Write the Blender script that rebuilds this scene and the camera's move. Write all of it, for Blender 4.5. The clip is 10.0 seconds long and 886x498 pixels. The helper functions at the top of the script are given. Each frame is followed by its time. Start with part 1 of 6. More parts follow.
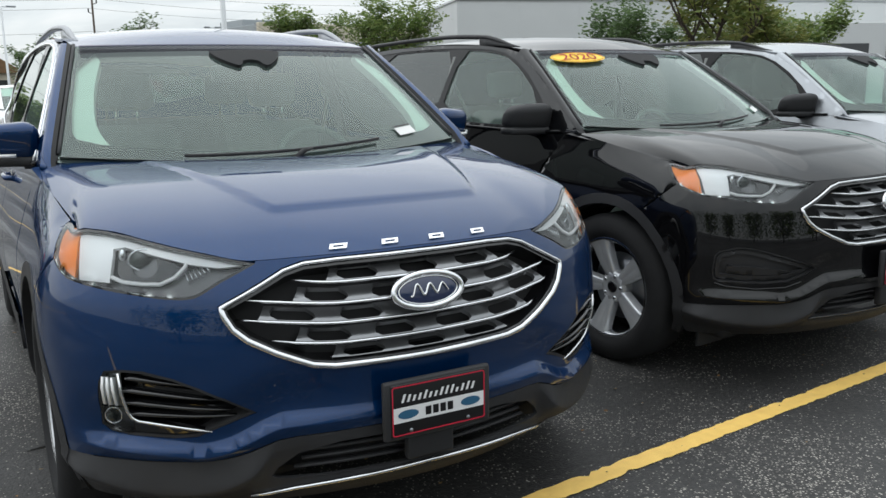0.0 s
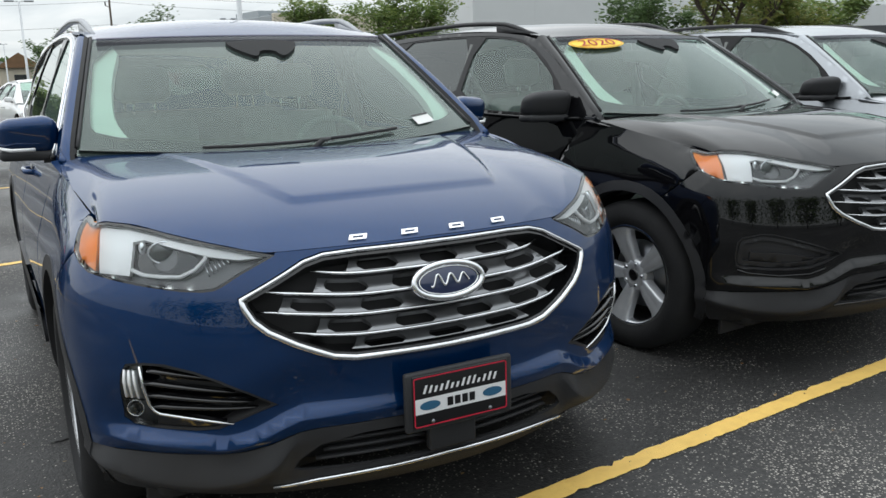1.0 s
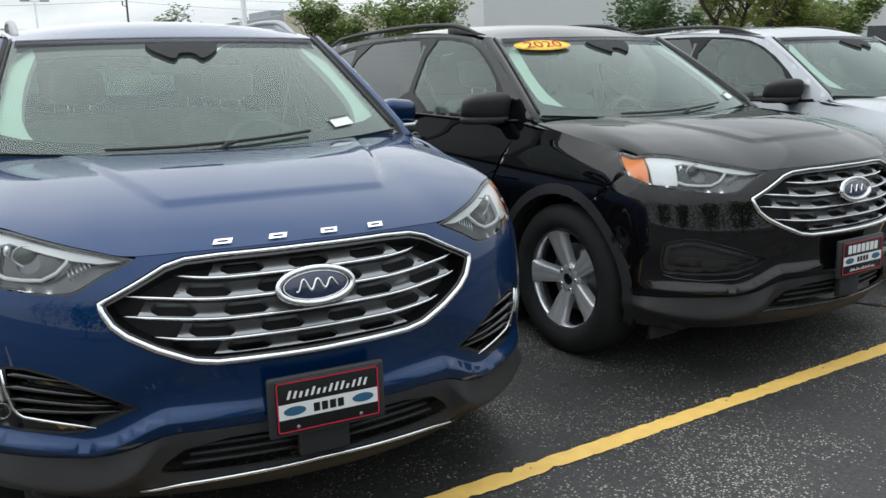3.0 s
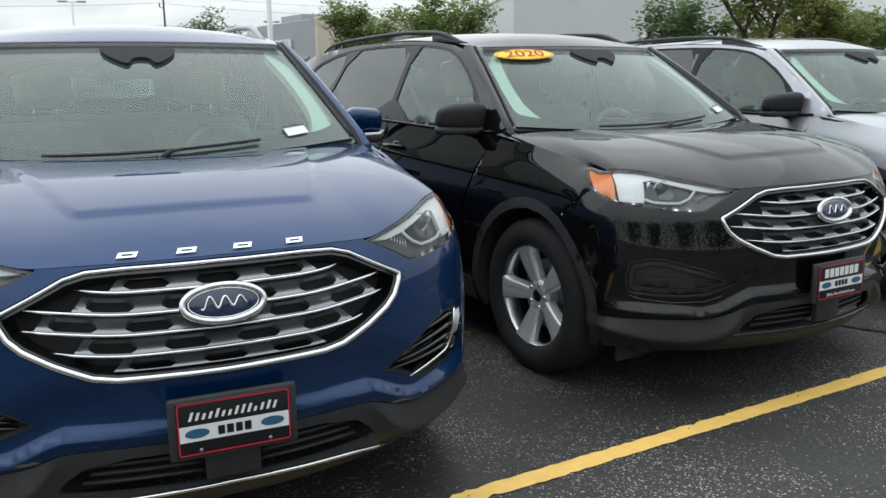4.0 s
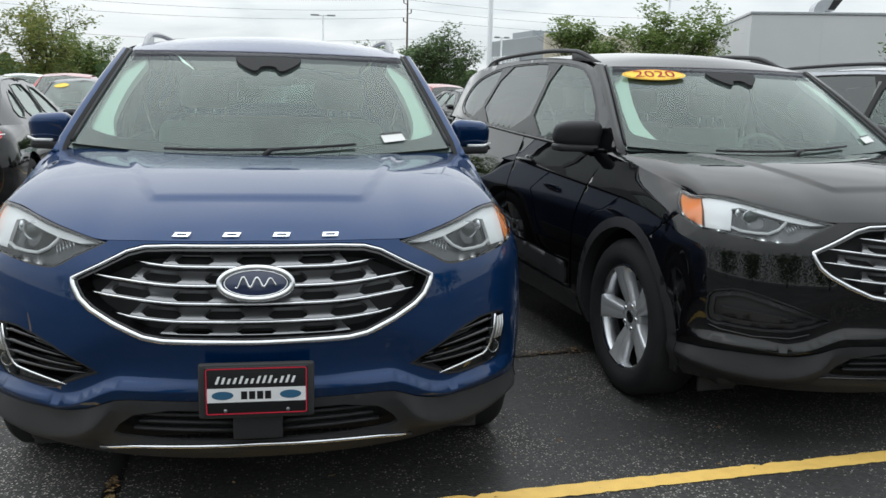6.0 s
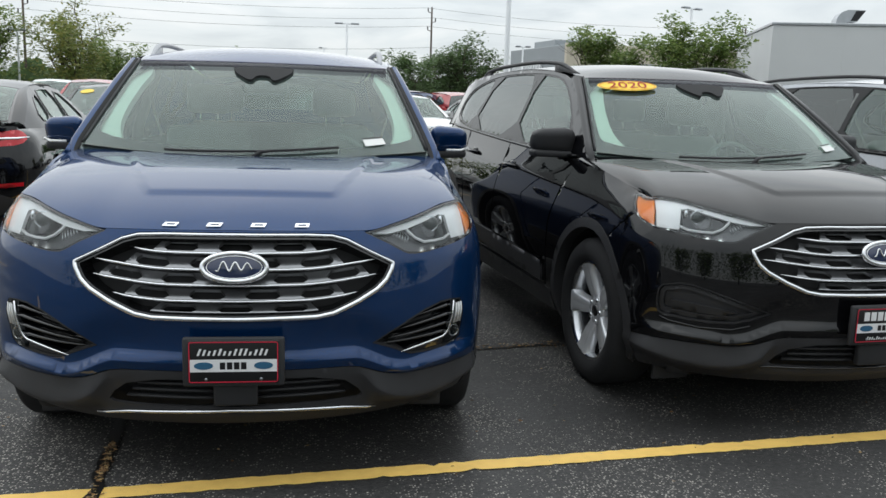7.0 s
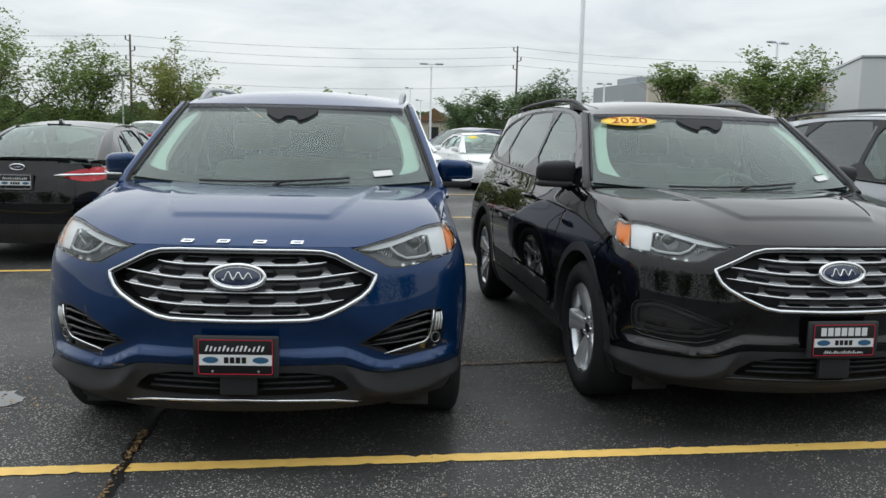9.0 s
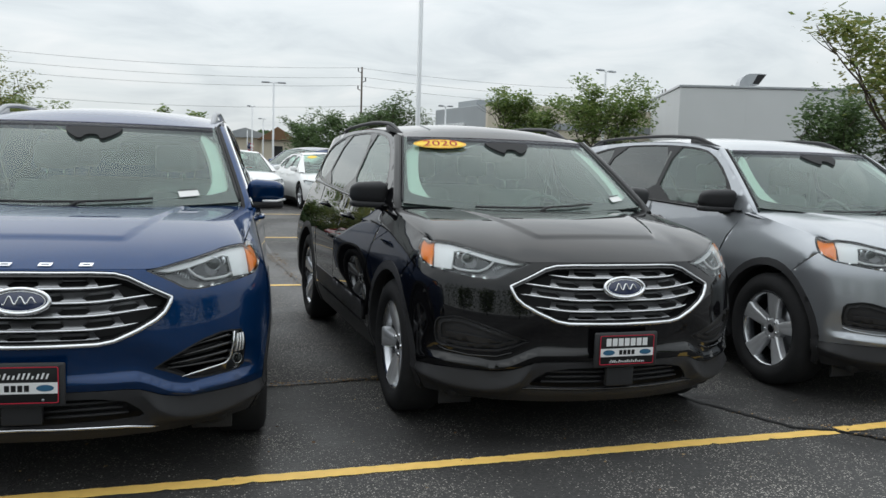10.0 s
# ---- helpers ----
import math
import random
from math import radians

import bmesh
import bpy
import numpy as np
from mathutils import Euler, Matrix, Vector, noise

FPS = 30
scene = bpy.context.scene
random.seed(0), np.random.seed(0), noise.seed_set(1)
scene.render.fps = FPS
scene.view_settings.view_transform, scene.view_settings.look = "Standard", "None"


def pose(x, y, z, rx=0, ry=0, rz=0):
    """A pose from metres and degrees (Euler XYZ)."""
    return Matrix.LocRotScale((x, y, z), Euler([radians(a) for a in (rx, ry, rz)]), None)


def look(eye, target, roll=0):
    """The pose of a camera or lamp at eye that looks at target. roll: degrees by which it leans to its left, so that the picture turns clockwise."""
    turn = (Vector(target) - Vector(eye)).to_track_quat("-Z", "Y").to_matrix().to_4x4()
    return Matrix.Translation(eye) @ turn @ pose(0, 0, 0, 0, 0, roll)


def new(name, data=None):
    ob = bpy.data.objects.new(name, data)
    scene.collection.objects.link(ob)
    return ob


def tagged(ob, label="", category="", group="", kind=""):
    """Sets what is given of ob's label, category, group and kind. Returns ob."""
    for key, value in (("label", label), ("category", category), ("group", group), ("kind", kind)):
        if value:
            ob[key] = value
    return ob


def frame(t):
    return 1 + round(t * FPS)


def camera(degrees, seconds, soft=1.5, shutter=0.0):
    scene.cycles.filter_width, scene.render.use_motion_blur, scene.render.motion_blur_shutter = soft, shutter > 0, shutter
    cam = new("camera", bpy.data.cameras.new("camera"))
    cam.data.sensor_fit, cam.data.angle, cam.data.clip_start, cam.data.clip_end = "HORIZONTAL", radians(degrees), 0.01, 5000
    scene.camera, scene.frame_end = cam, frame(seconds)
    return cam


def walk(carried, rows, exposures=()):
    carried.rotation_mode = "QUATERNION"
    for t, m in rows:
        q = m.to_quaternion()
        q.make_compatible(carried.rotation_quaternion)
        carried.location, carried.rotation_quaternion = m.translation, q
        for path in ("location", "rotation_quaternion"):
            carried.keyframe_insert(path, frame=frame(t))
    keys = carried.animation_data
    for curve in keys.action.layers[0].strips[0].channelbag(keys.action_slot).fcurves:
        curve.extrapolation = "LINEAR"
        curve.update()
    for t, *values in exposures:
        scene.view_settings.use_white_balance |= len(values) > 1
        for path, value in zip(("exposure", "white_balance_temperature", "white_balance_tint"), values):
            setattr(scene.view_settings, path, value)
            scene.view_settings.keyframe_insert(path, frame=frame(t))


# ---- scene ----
cam = camera(54.4, 10.0)
PATH = [
    (0, (-1.111, -2.055, 1.397), (-0.153, -0.341, 1.015), -0.9),
    (0.5, (-1.107, -2.045, 1.4), (-0.158, -0.328, 1.013), -1.3),
    (1, (-1.107, -2.032, 1.395), (-0.188, -0.303, 0.989), -1.7),
    (1.5, (-1.105, -2.013, 1.399), (-0.164, -0.293, 1.001), -2.2),
    (2, (-1.069, -1.995, 1.394), (-0.094, -0.292, 1.007), -2.8),
    (2.5, (-0.919, -2.085, 1.395), (-0.016, -0.342, 1.012), -2.3),
    (3, (-0.73, -2.209, 1.396), (0.153, -0.461, 0.99), -1.6),
    (3.2, (-0.676, -2.236, 1.398), (0.226, -0.498, 0.993), -1.5),
    (4.3, (-0.306, -2.245, 1.419), (0.437, -0.429, 1.03), -0.7),
    (4.5, (-0.256, -2.259, 1.429), (0.417, -0.416, 1.041), -0.9),
    (5, (-0.078, -2.348, 1.425), (0.34, -0.432, 1.034), -1.0),
    (5.5, (0.051, -2.415, 1.413), (0.31, -0.47, 1.028), -1.1),
    (6, (0.118, -2.559, 1.404), (0.455, -0.621, 1.044), 1.4),
    (6.2, (0.137, -2.657, 1.404), (0.491, -0.721, 1.049), 2.0),
    (7.3, (0.368, -3.015, 1.414), (0.568, -1.055, 1.072), 2.1),
    (7.5, (0.425, -3.08, 1.403), (0.549, -1.114, 1.057), 2.4),
    (8, (0.529, -3.197, 1.404), (0.542, -1.223, 1.083), 1.9),
    (8.5, (0.598, -3.292, 1.41), (0.652, -1.312, 1.132), 0.9),
    (9, (0.69, -3.437, 1.413), (0.768, -1.457, 1.149), 1.3),
    (9.5, (0.773, -3.524, 1.422), (0.945, -1.547, 1.174), 1.8),
    (10, (0.889, -3.535, 1.427), (1.314, -1.592, 1.218), 1.9),
]
walk(cam, [(t, look(eye, target, roll)) for t, eye, target, roll in PATH], ((0, .22), (3, .30), (6, .24), (7.5, .12), (10, .05)))
SKY = 0.82

# ---- sky and light ----
world = bpy.data.worlds.new("overcast_sky")
scene.world = world
world.use_nodes = True
wn, wl = world.node_tree.nodes, world.node_tree.links
backdrop = wn["Background"]
sky = wn.new("ShaderNodeTexSky")
sky.sky_type, sky.sun_disc, sky.sun_elevation, sky.sun_rotation = "NISHITA", False, radians(51), radians(-22)
coord = wn.new("ShaderNodeTexCoord")
# cloud sheet overhead: the direction divided by its height
axes = wn.new("ShaderNodeSeparateXYZ")
wl.new(coord.outputs["Generated"], axes.inputs[0])
high = wn.new("ShaderNodeMath")
high.operation, high.inputs[1].default_value = "ADD", 0.16
wl.new(axes.outputs["Z"], high.inputs[0])
over = wn.new("ShaderNodeMath")
over.operation, over.inputs[0].default_value = "DIVIDE", 1.0
wl.new(high.outputs[0], over.inputs[1])
flat = wn.new("ShaderNodeVectorMath")
flat.operation = "SCALE"
wl.new(coord.outputs["Generated"], flat.inputs[0])
wl.new(over.outputs[0], flat.inputs["Scale"])
clouds = wn.new("ShaderNodeTexNoise")
clouds.inputs["Scale"].default_value, clouds.inputs["Detail"].default_value, clouds.inputs["Roughness"].default_value, clouds.inputs["Distortion"].default_value = 1.7, 8.0, 0.56, 0.5
wl.new(flat.outputs[0], clouds.inputs["Vector"])
ramp = wn.new("ShaderNodeValToRGB")
for e, (p, c) in zip((ramp.color_ramp.elements[0], ramp.color_ramp.elements[1], ramp.color_ramp.elements.new(0.52)),
                     ((0.33, (0.645, 0.70, 0.735, 1)), (0.66, (0.90, 0.93, 0.93, 1)), (0.50, (0.755, 0.81, 0.835, 1)))):
    e.position, e.color = p, c
wl.new(clouds.outputs["Fac"], ramp.inputs[0])
thin = wn.new("ShaderNodeMixRGB")
thin.inputs[0].default_value = 0.93
dim = wn.new("ShaderNodeMixRGB")
dim.blend_type = "MULTIPLY"
dim.inputs[0].default_value, dim.inputs[2].default_value = 1.0, (0.1, 0.1, 0.1, 1)
wl.new(sky.outputs[0], dim.inputs[1])
wl.new(dim.outputs[0], thin.inputs[1])
wl.new(ramp.outputs[0], thin.inputs[2])
# an overcast sky is brighter overhead than at the horizon
lift = wn.new("ShaderNodeMapRange")
lift.inputs["From Min"].default_value, lift.inputs["From Max"].default_value = 0.0, 1.0
lift.inputs["To Min"].default_value, lift.inputs["To Max"].default_value = 0.95, 2.0
wl.new(axes.outputs["Z"], lift.inputs["Value"])
bright = wn.new("ShaderNodeVectorMath")
bright.operation = "SCALE"
wl.new(thin.outputs[0], bright.inputs[0])
# the cloud is brightest round the hidden sun and dimmest opposite to it
glow = wn.new("ShaderNodeVectorMath")
glow.operation, glow.inputs[1].default_value = "DOT_PRODUCT", (-0.2, 0.72, 0.66)
wl.new(coord.outputs["Generated"], glow.inputs[0])
halo = wn.new("ShaderNodeMapRange")
halo.interpolation_type = "SMOOTHSTEP"
halo.inputs["From Min"].default_value, halo.inputs["From Max"].default_value = -0.7, 1.1
halo.inputs["To Min"].default_value, halo.inputs["To Max"].default_value = 0.98, 1.18
wl.new(glow.outputs["Value"], halo.inputs["Value"])
both_ways = wn.new("ShaderNodeMath")
both_ways.operation = "MULTIPLY"
wl.new(lift.outputs[0], both_ways.inputs[0])
wl.new(halo.outputs[0], both_ways.inputs[1])
wl.new(both_ways.outputs[0], bright.inputs["Scale"])
wl.new(bright.outputs[0], backdrop.inputs[0])
backdrop.inputs[1].default_value = SKY

sun = new("sun", bpy.data.lights.new("sun", "SUN"))
sun.data.energy, sun.data.angle, sun.data.color = 0.6, radians(120), (1.0, 0.98, 0.95)
sun.matrix_world = look((-14, 34, 46), (0, 0, 0))


# ---- materials ----
def material(name, colour=(0.5, 0.5, 0.5), rough=0.5, metal=0.0, coat=0.0, spec=0.5, vary=0.0, scale=8.0, bump=0.0, bump_scale=60.0):
    m = bpy.data.materials.new(name)
    m.use_nodes = True
    n, l = m.node_tree.nodes, m.node_tree.links
    p = n["Principled BSDF"]
    p.inputs["Base Color"].default_value = (*colour, 1)
    p.inputs["Roughness"].default_value, p.inputs["Metallic"].default_value = rough, metal
    p.inputs["Coat Weight"].default_value, p.inputs["Coat Roughness"].default_value, p.inputs["Coat IOR"].default_value = coat, 0.02, 1.52
    p.inputs["Specular IOR Level"].default_value = spec
    place = n.new("ShaderNodeTexCoord")
    if vary:
        noise_a = n.new("ShaderNodeTexNoise")
        noise_a.inputs["Scale"].default_value, noise_a.inputs["Detail"].default_value = scale, 6
        l.new(place.outputs["Object"], noise_a.inputs["Vector"])
        mix = n.new("ShaderNodeMixRGB")
        mix.inputs[1].default_value = (*[c * (1 - vary) for c in colour], 1)
        mix.inputs[2].default_value = (*[min(1, c * (1 + vary)) for c in colour], 1)
        l.new(noise_a.outputs["Fac"], mix.inputs[0])
        l.new(mix.outputs[0], p.inputs["Base Color"])
        r = n.new("ShaderNodeMapRange")
        r.inputs["To Min"].default_value, r.inputs["To Max"].default_value = max(0, rough - vary * 0.2), min(1, rough + vary * 0.2)
        l.new(noise_a.outputs["Fac"], r.inputs["Value"])
        l.new(r.outputs[0], p.inputs["Roughness"])
    if bump:
        noise_b = n.new("ShaderNodeTexNoise")
        noise_b.inputs["Scale"].default_value, noise_b.inputs["Detail"].default_value = bump_scale, 4
        l.new(place.outputs["Object"], noise_b.inputs["Vector"])
        b = n.new("ShaderNodeBump")
        b.inputs["Strength"].default_value, b.inputs["Distance"].default_value = bump, 0.004
        l.new(noise_b.outputs["Fac"], b.inputs["Height"])
        l.new(b.outputs[0], p.inputs["Normal"])
    return m


def car_paint(name, base, flake, metal, rough=0.35):
    """Metallic paint under clear coat: flakes vary the base, dust dulls the coat a little."""
    m = material(name, base, rough, metal, 1.0, 0.0)
    n, l = m.node_tree.nodes, m.node_tree.links
    p = n["Principled BSDF"]
    place = n.new("ShaderNodeTexCoord")
    cells = n.new("ShaderNodeTexVoronoi")
    cells.inputs["Scale"].default_value = 1800
    l.new(place.outputs["Object"], cells.inputs["Vector"])
    mix = n.new("ShaderNodeMixRGB")
    mix.inputs[1].default_value, mix.inputs[2].default_value = (*base, 1), (*flake, 1)
    l.new(cells.outputs["Color"], mix.inputs[0])
    l.new(mix.outputs[0], p.inputs["Base Color"])
    dust_haze = n.new("ShaderNodeTexNoise")
    dust_haze.inputs["Scale"].default_value, dust_haze.inputs["Detail"].default_value = 3.0, 8
    l.new(place.outputs["Object"], dust_haze.inputs["Vector"])
    r = n.new("ShaderNodeMapRange")
    r.inputs["From Min"].default_value, r.inputs["From Max"].default_value = 0.35, 0.75
    r.inputs["To Min"].default_value, r.inputs["To Max"].default_value = 0.0, 0.035
    l.new(dust_haze.outputs["Fac"], r.inputs["Value"])
    l.new(r.outputs[0], p.inputs["Coat Roughness"])
    return m


def glass(name, tint, ior=1.75, rough=0.0, sheen=(0.95, 0.98, 0.97), dust_haze=0.0):
    """A pane seen from both sides: tinted see-through with a mirror-like gloss by Fresnel."""
    m = bpy.data.materials.new(name)
    m.use_nodes = True
    n, l = m.node_tree.nodes, m.node_tree.links
    n.remove(n["Principled BSDF"])
    clear, gloss, mix, fres = n.new("ShaderNodeBsdfTransparent"), n.new("ShaderNodeBsdfGlossy"), n.new("ShaderNodeMixShader"), n.new("ShaderNodeFresnel")
    clear.inputs[0].default_value = (*tint, 1)
    gloss.inputs["Roughness"].default_value = rough
    gloss.inputs["Color"].default_value = (*sheen, 1)
    fres.inputs[0].default_value = ior
    l.new(fres.outputs[0], mix.inputs[0])
    l.new(clear.outputs[0], mix.inputs[1])
    l.new(gloss.outputs[0], mix.inputs[2])
    if dust_haze:
        # pale green diffuse film lays a painted haze over the pane
        film, veil, cloud, place = n.new("ShaderNodeBsdfDiffuse"), n.new("ShaderNodeMixShader"), n.new("ShaderNodeTexNoise"), n.new("ShaderNodeTexCoord")
        film.inputs[0].default_value = (0.56, 0.74, 0.68, 1)
        cloud.inputs["Scale"].default_value, cloud.inputs["Detail"].default_value = 2.5, 5
        l.new(place.outputs["Object"], cloud.inputs["Vector"])
        much = n.new("ShaderNodeMapRange")
        much.inputs["To Min"].default_value, much.inputs["To Max"].default_value = dust_haze * .6, dust_haze * 1.4
        l.new(cloud.outputs["Fac"], much.inputs["Value"])
        l.new(much.outputs[0], veil.inputs[0])
        l.new(mix.outputs[0], veil.inputs[1])
        l.new(film.outputs[0], veil.inputs[2])
        mix = veil
    l.new(mix.outputs[0], n["Material Output"].inputs[0])
    return m


PAINT_BLUE = car_paint("blue_metallic_paint", (0.0007, 0.0178, 0.071), (0.0013, 0.040, 0.146), 0.55)
PAINT_BLACK = car_paint("black_paint", (0.002, 0.002, 0.0025), (0.005, 0.005, 0.006), 0.0, 0.5)
PAINT_SILVER = car_paint("silver_paint", (0.27, 0.285, 0.305), (0.44, 0.46, 0.49), 0.75, 0.3)
PAINT_WHITE = car_paint("white_paint", (0.78, 0.79, 0.78), (0.82, 0.82, 0.82), 0.0)
PAINT_RED = car_paint("red_paint", (0.30, 0.010, 0.012), (0.42, 0.02, 0.02), 0.4)
PLASTIC = material("black_grained_plastic", (0.032, 0.032, 0.034), 0.48, spec=0.3, vary=0.35, scale=5, bump=0.15, bump_scale=700)
GLOSS_BLACK = material("gloss_black_plastic", (0.006, 0.006, 0.007), 0.12, coat=0.6)
# near-black puts the shade of hollows into the colour; also colours dark parts
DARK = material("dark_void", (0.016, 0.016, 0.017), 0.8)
CHROME = material("chrome", (0.82, 0.83, 0.85), 0.07, 1.0)
SATIN = material("satin_silver", (0.30, 0.31, 0.33), 0.34, 0.9, vary=0.15, scale=20)
SATIN_DARK = material("satin_grey_plastic", (0.26, 0.264, 0.272), 0.28, 0.8)
ALLOY = material("machined_alloy", (0.55, 0.56, 0.58), 0.22, 1.0, vary=0.12, scale=30)
RUBBER = material("tyre_rubber", (0.022, 0.022, 0.023), 0.8, spec=0.2, vary=0.4, scale=12, bump=0.3, bump_scale=90)
GLASS = glass("windscreen_glass", (0.72, 0.94, 0.84), 1.70, sheen=(0.92, 0.98, 0.95), dust_haze=.075)
GLASS_DARK = glass("privacy_glass", (0.10, 0.115, 0.11), 1.75, dust_haze=.02)
LENS = glass("clear_lamp_lens", (0.93, 0.95, 0.96), 1.45)
BEIGE = material("light_grey_trim", (0.72, 0.73, 0.70), 0.7, vary=0.1, scale=6)
CLOTH = material("grey_seat_cloth", (0.20, 0.205, 0.20), 0.9, vary=0.3, scale=30, bump=0.3, bump_scale=300)
DASH = material("grey_dashboard", (0.15, 0.155, 0.15), 0.6, vary=0.2, scale=9, bump=0.2, bump_scale=400)
LAMP_WHITE = material("white_light_guide", (0.90, 0.90, 0.90), 0.25, coat=0.7)
LAMP_GREY = material("lamp_housing", (0.15, 0.15, 0.155), 0.25, 0.35, vary=0.25, scale=40)
WHEEL_SILVER = material("silver_wheel_paint", (0.66, 0.67, 0.69), 0.22, 0.5, coat=0.4, vary=0.08, scale=25)
FRAME_BLACK = material("black_window_frame", (0.004, 0.004, 0.0045), 0.2, spec=0.25)
SHADE_BAND = glass("screen_shade_band", (0.40, 0.37, 0.41), 1.02)
AMBER = material("amber_marker", (0.92, 0.26, 0.03), 0.15, coat=0.8)
RED_LENS = material("red_lamp_lens", (0.50, 0.006, 0.014), 0.2, coat=0.3)
WHITE_PLATE = material("white_plate", (0.80, 0.80, 0.80), 0.4, vary=0.06, scale=40)
BLACK_PLATE = material("black_plate", (0.008, 0.008, 0.009), 0.3)
RED_INK = material("red_ink", (0.55, 0.02, 0.05), 0.4)
BLUE_INK = material("blue_ink", (0.03, 0.12, 0.22), 0.35)
BADGE_BLUE = material("badge_blue", (0.012, 0.022, 0.07), 0.15, coat=1.0)
YELLOW_LABEL = material("yellow_sticker", (0.93, 0.64, 0.05), 0.45)
PAPER = material("white_paper", (0.8, 0.8, 0.78), 0.6)


# ---- building helpers ----
from mathutils.geometry import delaunay_2d_cdt


def smooth(a, b, x):
    t = min(1.0, max(0.0, (x - a) / (b - a)))
    return t * t * (3 - 2 * t)


def curve(*pairs):
    """A smooth function through (x, y) pairs, with no overshoot."""
    xs, ys = np.array(pairs[0::2], float), np.array(pairs[1::2], float)
    d = np.diff(ys) / np.diff(xs)
    m = np.r_[d[0], [0.0 if a * b <= 0 else 2 * a * b / (a + b) for a, b in zip(d[:-1], d[1:])], d[-1]]

    def f(x):
        if x <= xs[0]:
            return float(ys[0])
        if x >= xs[-1]:
            return float(ys[-1])
        k = int(np.searchsorted(xs, x)) - 1
        h = xs[k + 1] - xs[k]
        t = (x - xs[k]) / h
        return float(ys[k] * (2 * t**3 - 3 * t**2 + 1) + m[k] * h * (t**3 - 2 * t**2 + t) + ys[k + 1] * (3 * t**2 - 2 * t**3) + m[k + 1] * h * (t**3 - t**2))

    return f


def part(name, bm, mat, parent=None, label="", flat_shade=False):
    """Links a bmesh as one mesh object, under a thing or part if one is given."""
    me = bpy.data.meshes.new(name)
    if not flat_shade:
        for f in bm.faces:
            f.smooth = True
    bm.to_mesh(me)
    bm.free()
    me.materials.append(mat)
    ob = new(name, me)
    if parent:
        ob.parent = parent
    return tagged(ob, label)


def thing(name, label, category, group="", at=None):
    ob = tagged(new(name), label, category, group)
    if at is not None:
        ob.matrix_world = at
    return ob


def rounded(points, times=2, keep=()):
    """Closed outline with its corners cut; corners whose index is in keep stay."""
    marks = [k in keep for k in range(len(points))]
    for _ in range(times):
        out, om = [], []
        for k, p in enumerate(points):
            if marks[k]:
                out.append(p), om.append(True)
                continue
            a, b = points[k - 1], points[(k + 1) % len(points)]
            out += [(p[0] * 0.75 + a[0] * 0.25, p[1] * 0.75 + a[1] * 0.25), (p[0] * 0.75 + b[0] * 0.25, p[1] * 0.75 + b[1] * 0.25)]
            om += [False, False]
        points, marks = out, om
    return points


def dense(poly, step):
    out = []
    for a, b in zip(poly, [*poly[1:], poly[0]]):
        n = max(1, math.ceil(math.hypot(b[0] - a[0], b[1] - a[1]) / step - 1e-6))
        out += [(a[0] + (b[0] - a[0]) * k / n, a[1] + (b[1] - a[1]) * k / n) for k in range(n)]
    return out


def area(poly):
    return sum(a[0] * b[1] - b[0] * a[1] for a, b in zip(poly, [*poly[1:], poly[0]])) / 2


def inset(poly, g):
    """The outline moved inwards by g."""
    s = 1 if area(poly) > 0 else -1
    out = []
    for k, p in enumerate(poly):
        a, b = poly[k - 1], poly[(k + 1) % len(poly)]
        n = Vector((0, 0))
        for q, r in ((a, p), (p, b)):
            d = Vector((r[0] - q[0], r[1] - q[1]))
            if d.length > 1e-9:
                n += s * Vector((-d.y, d.x)).normalized()
        if n.length > 1e-6:
            n = n.normalized() * min(2.0, 2 / max(n.length, 0.7))
        out.append((p[0] + n.x * g, p[1] + n.y * g))
    return out


def inside(pts, poly):
    pts = np.asarray(pts, float)
    x, y = pts[:, 0], pts[:, 1]
    hit = np.zeros(len(pts), bool)
    for (x0, y0), (x1, y1) in zip(poly, [*poly[1:], poly[0]]):
        if y0 != y1:
            hit ^= ((y0 > y) != (y1 > y)) & (x < (x1 - x0) * (y - y0) / (y1 - y0) + x0)
    return hit


CENTRE = Vector((0, 2.3, 0.75))


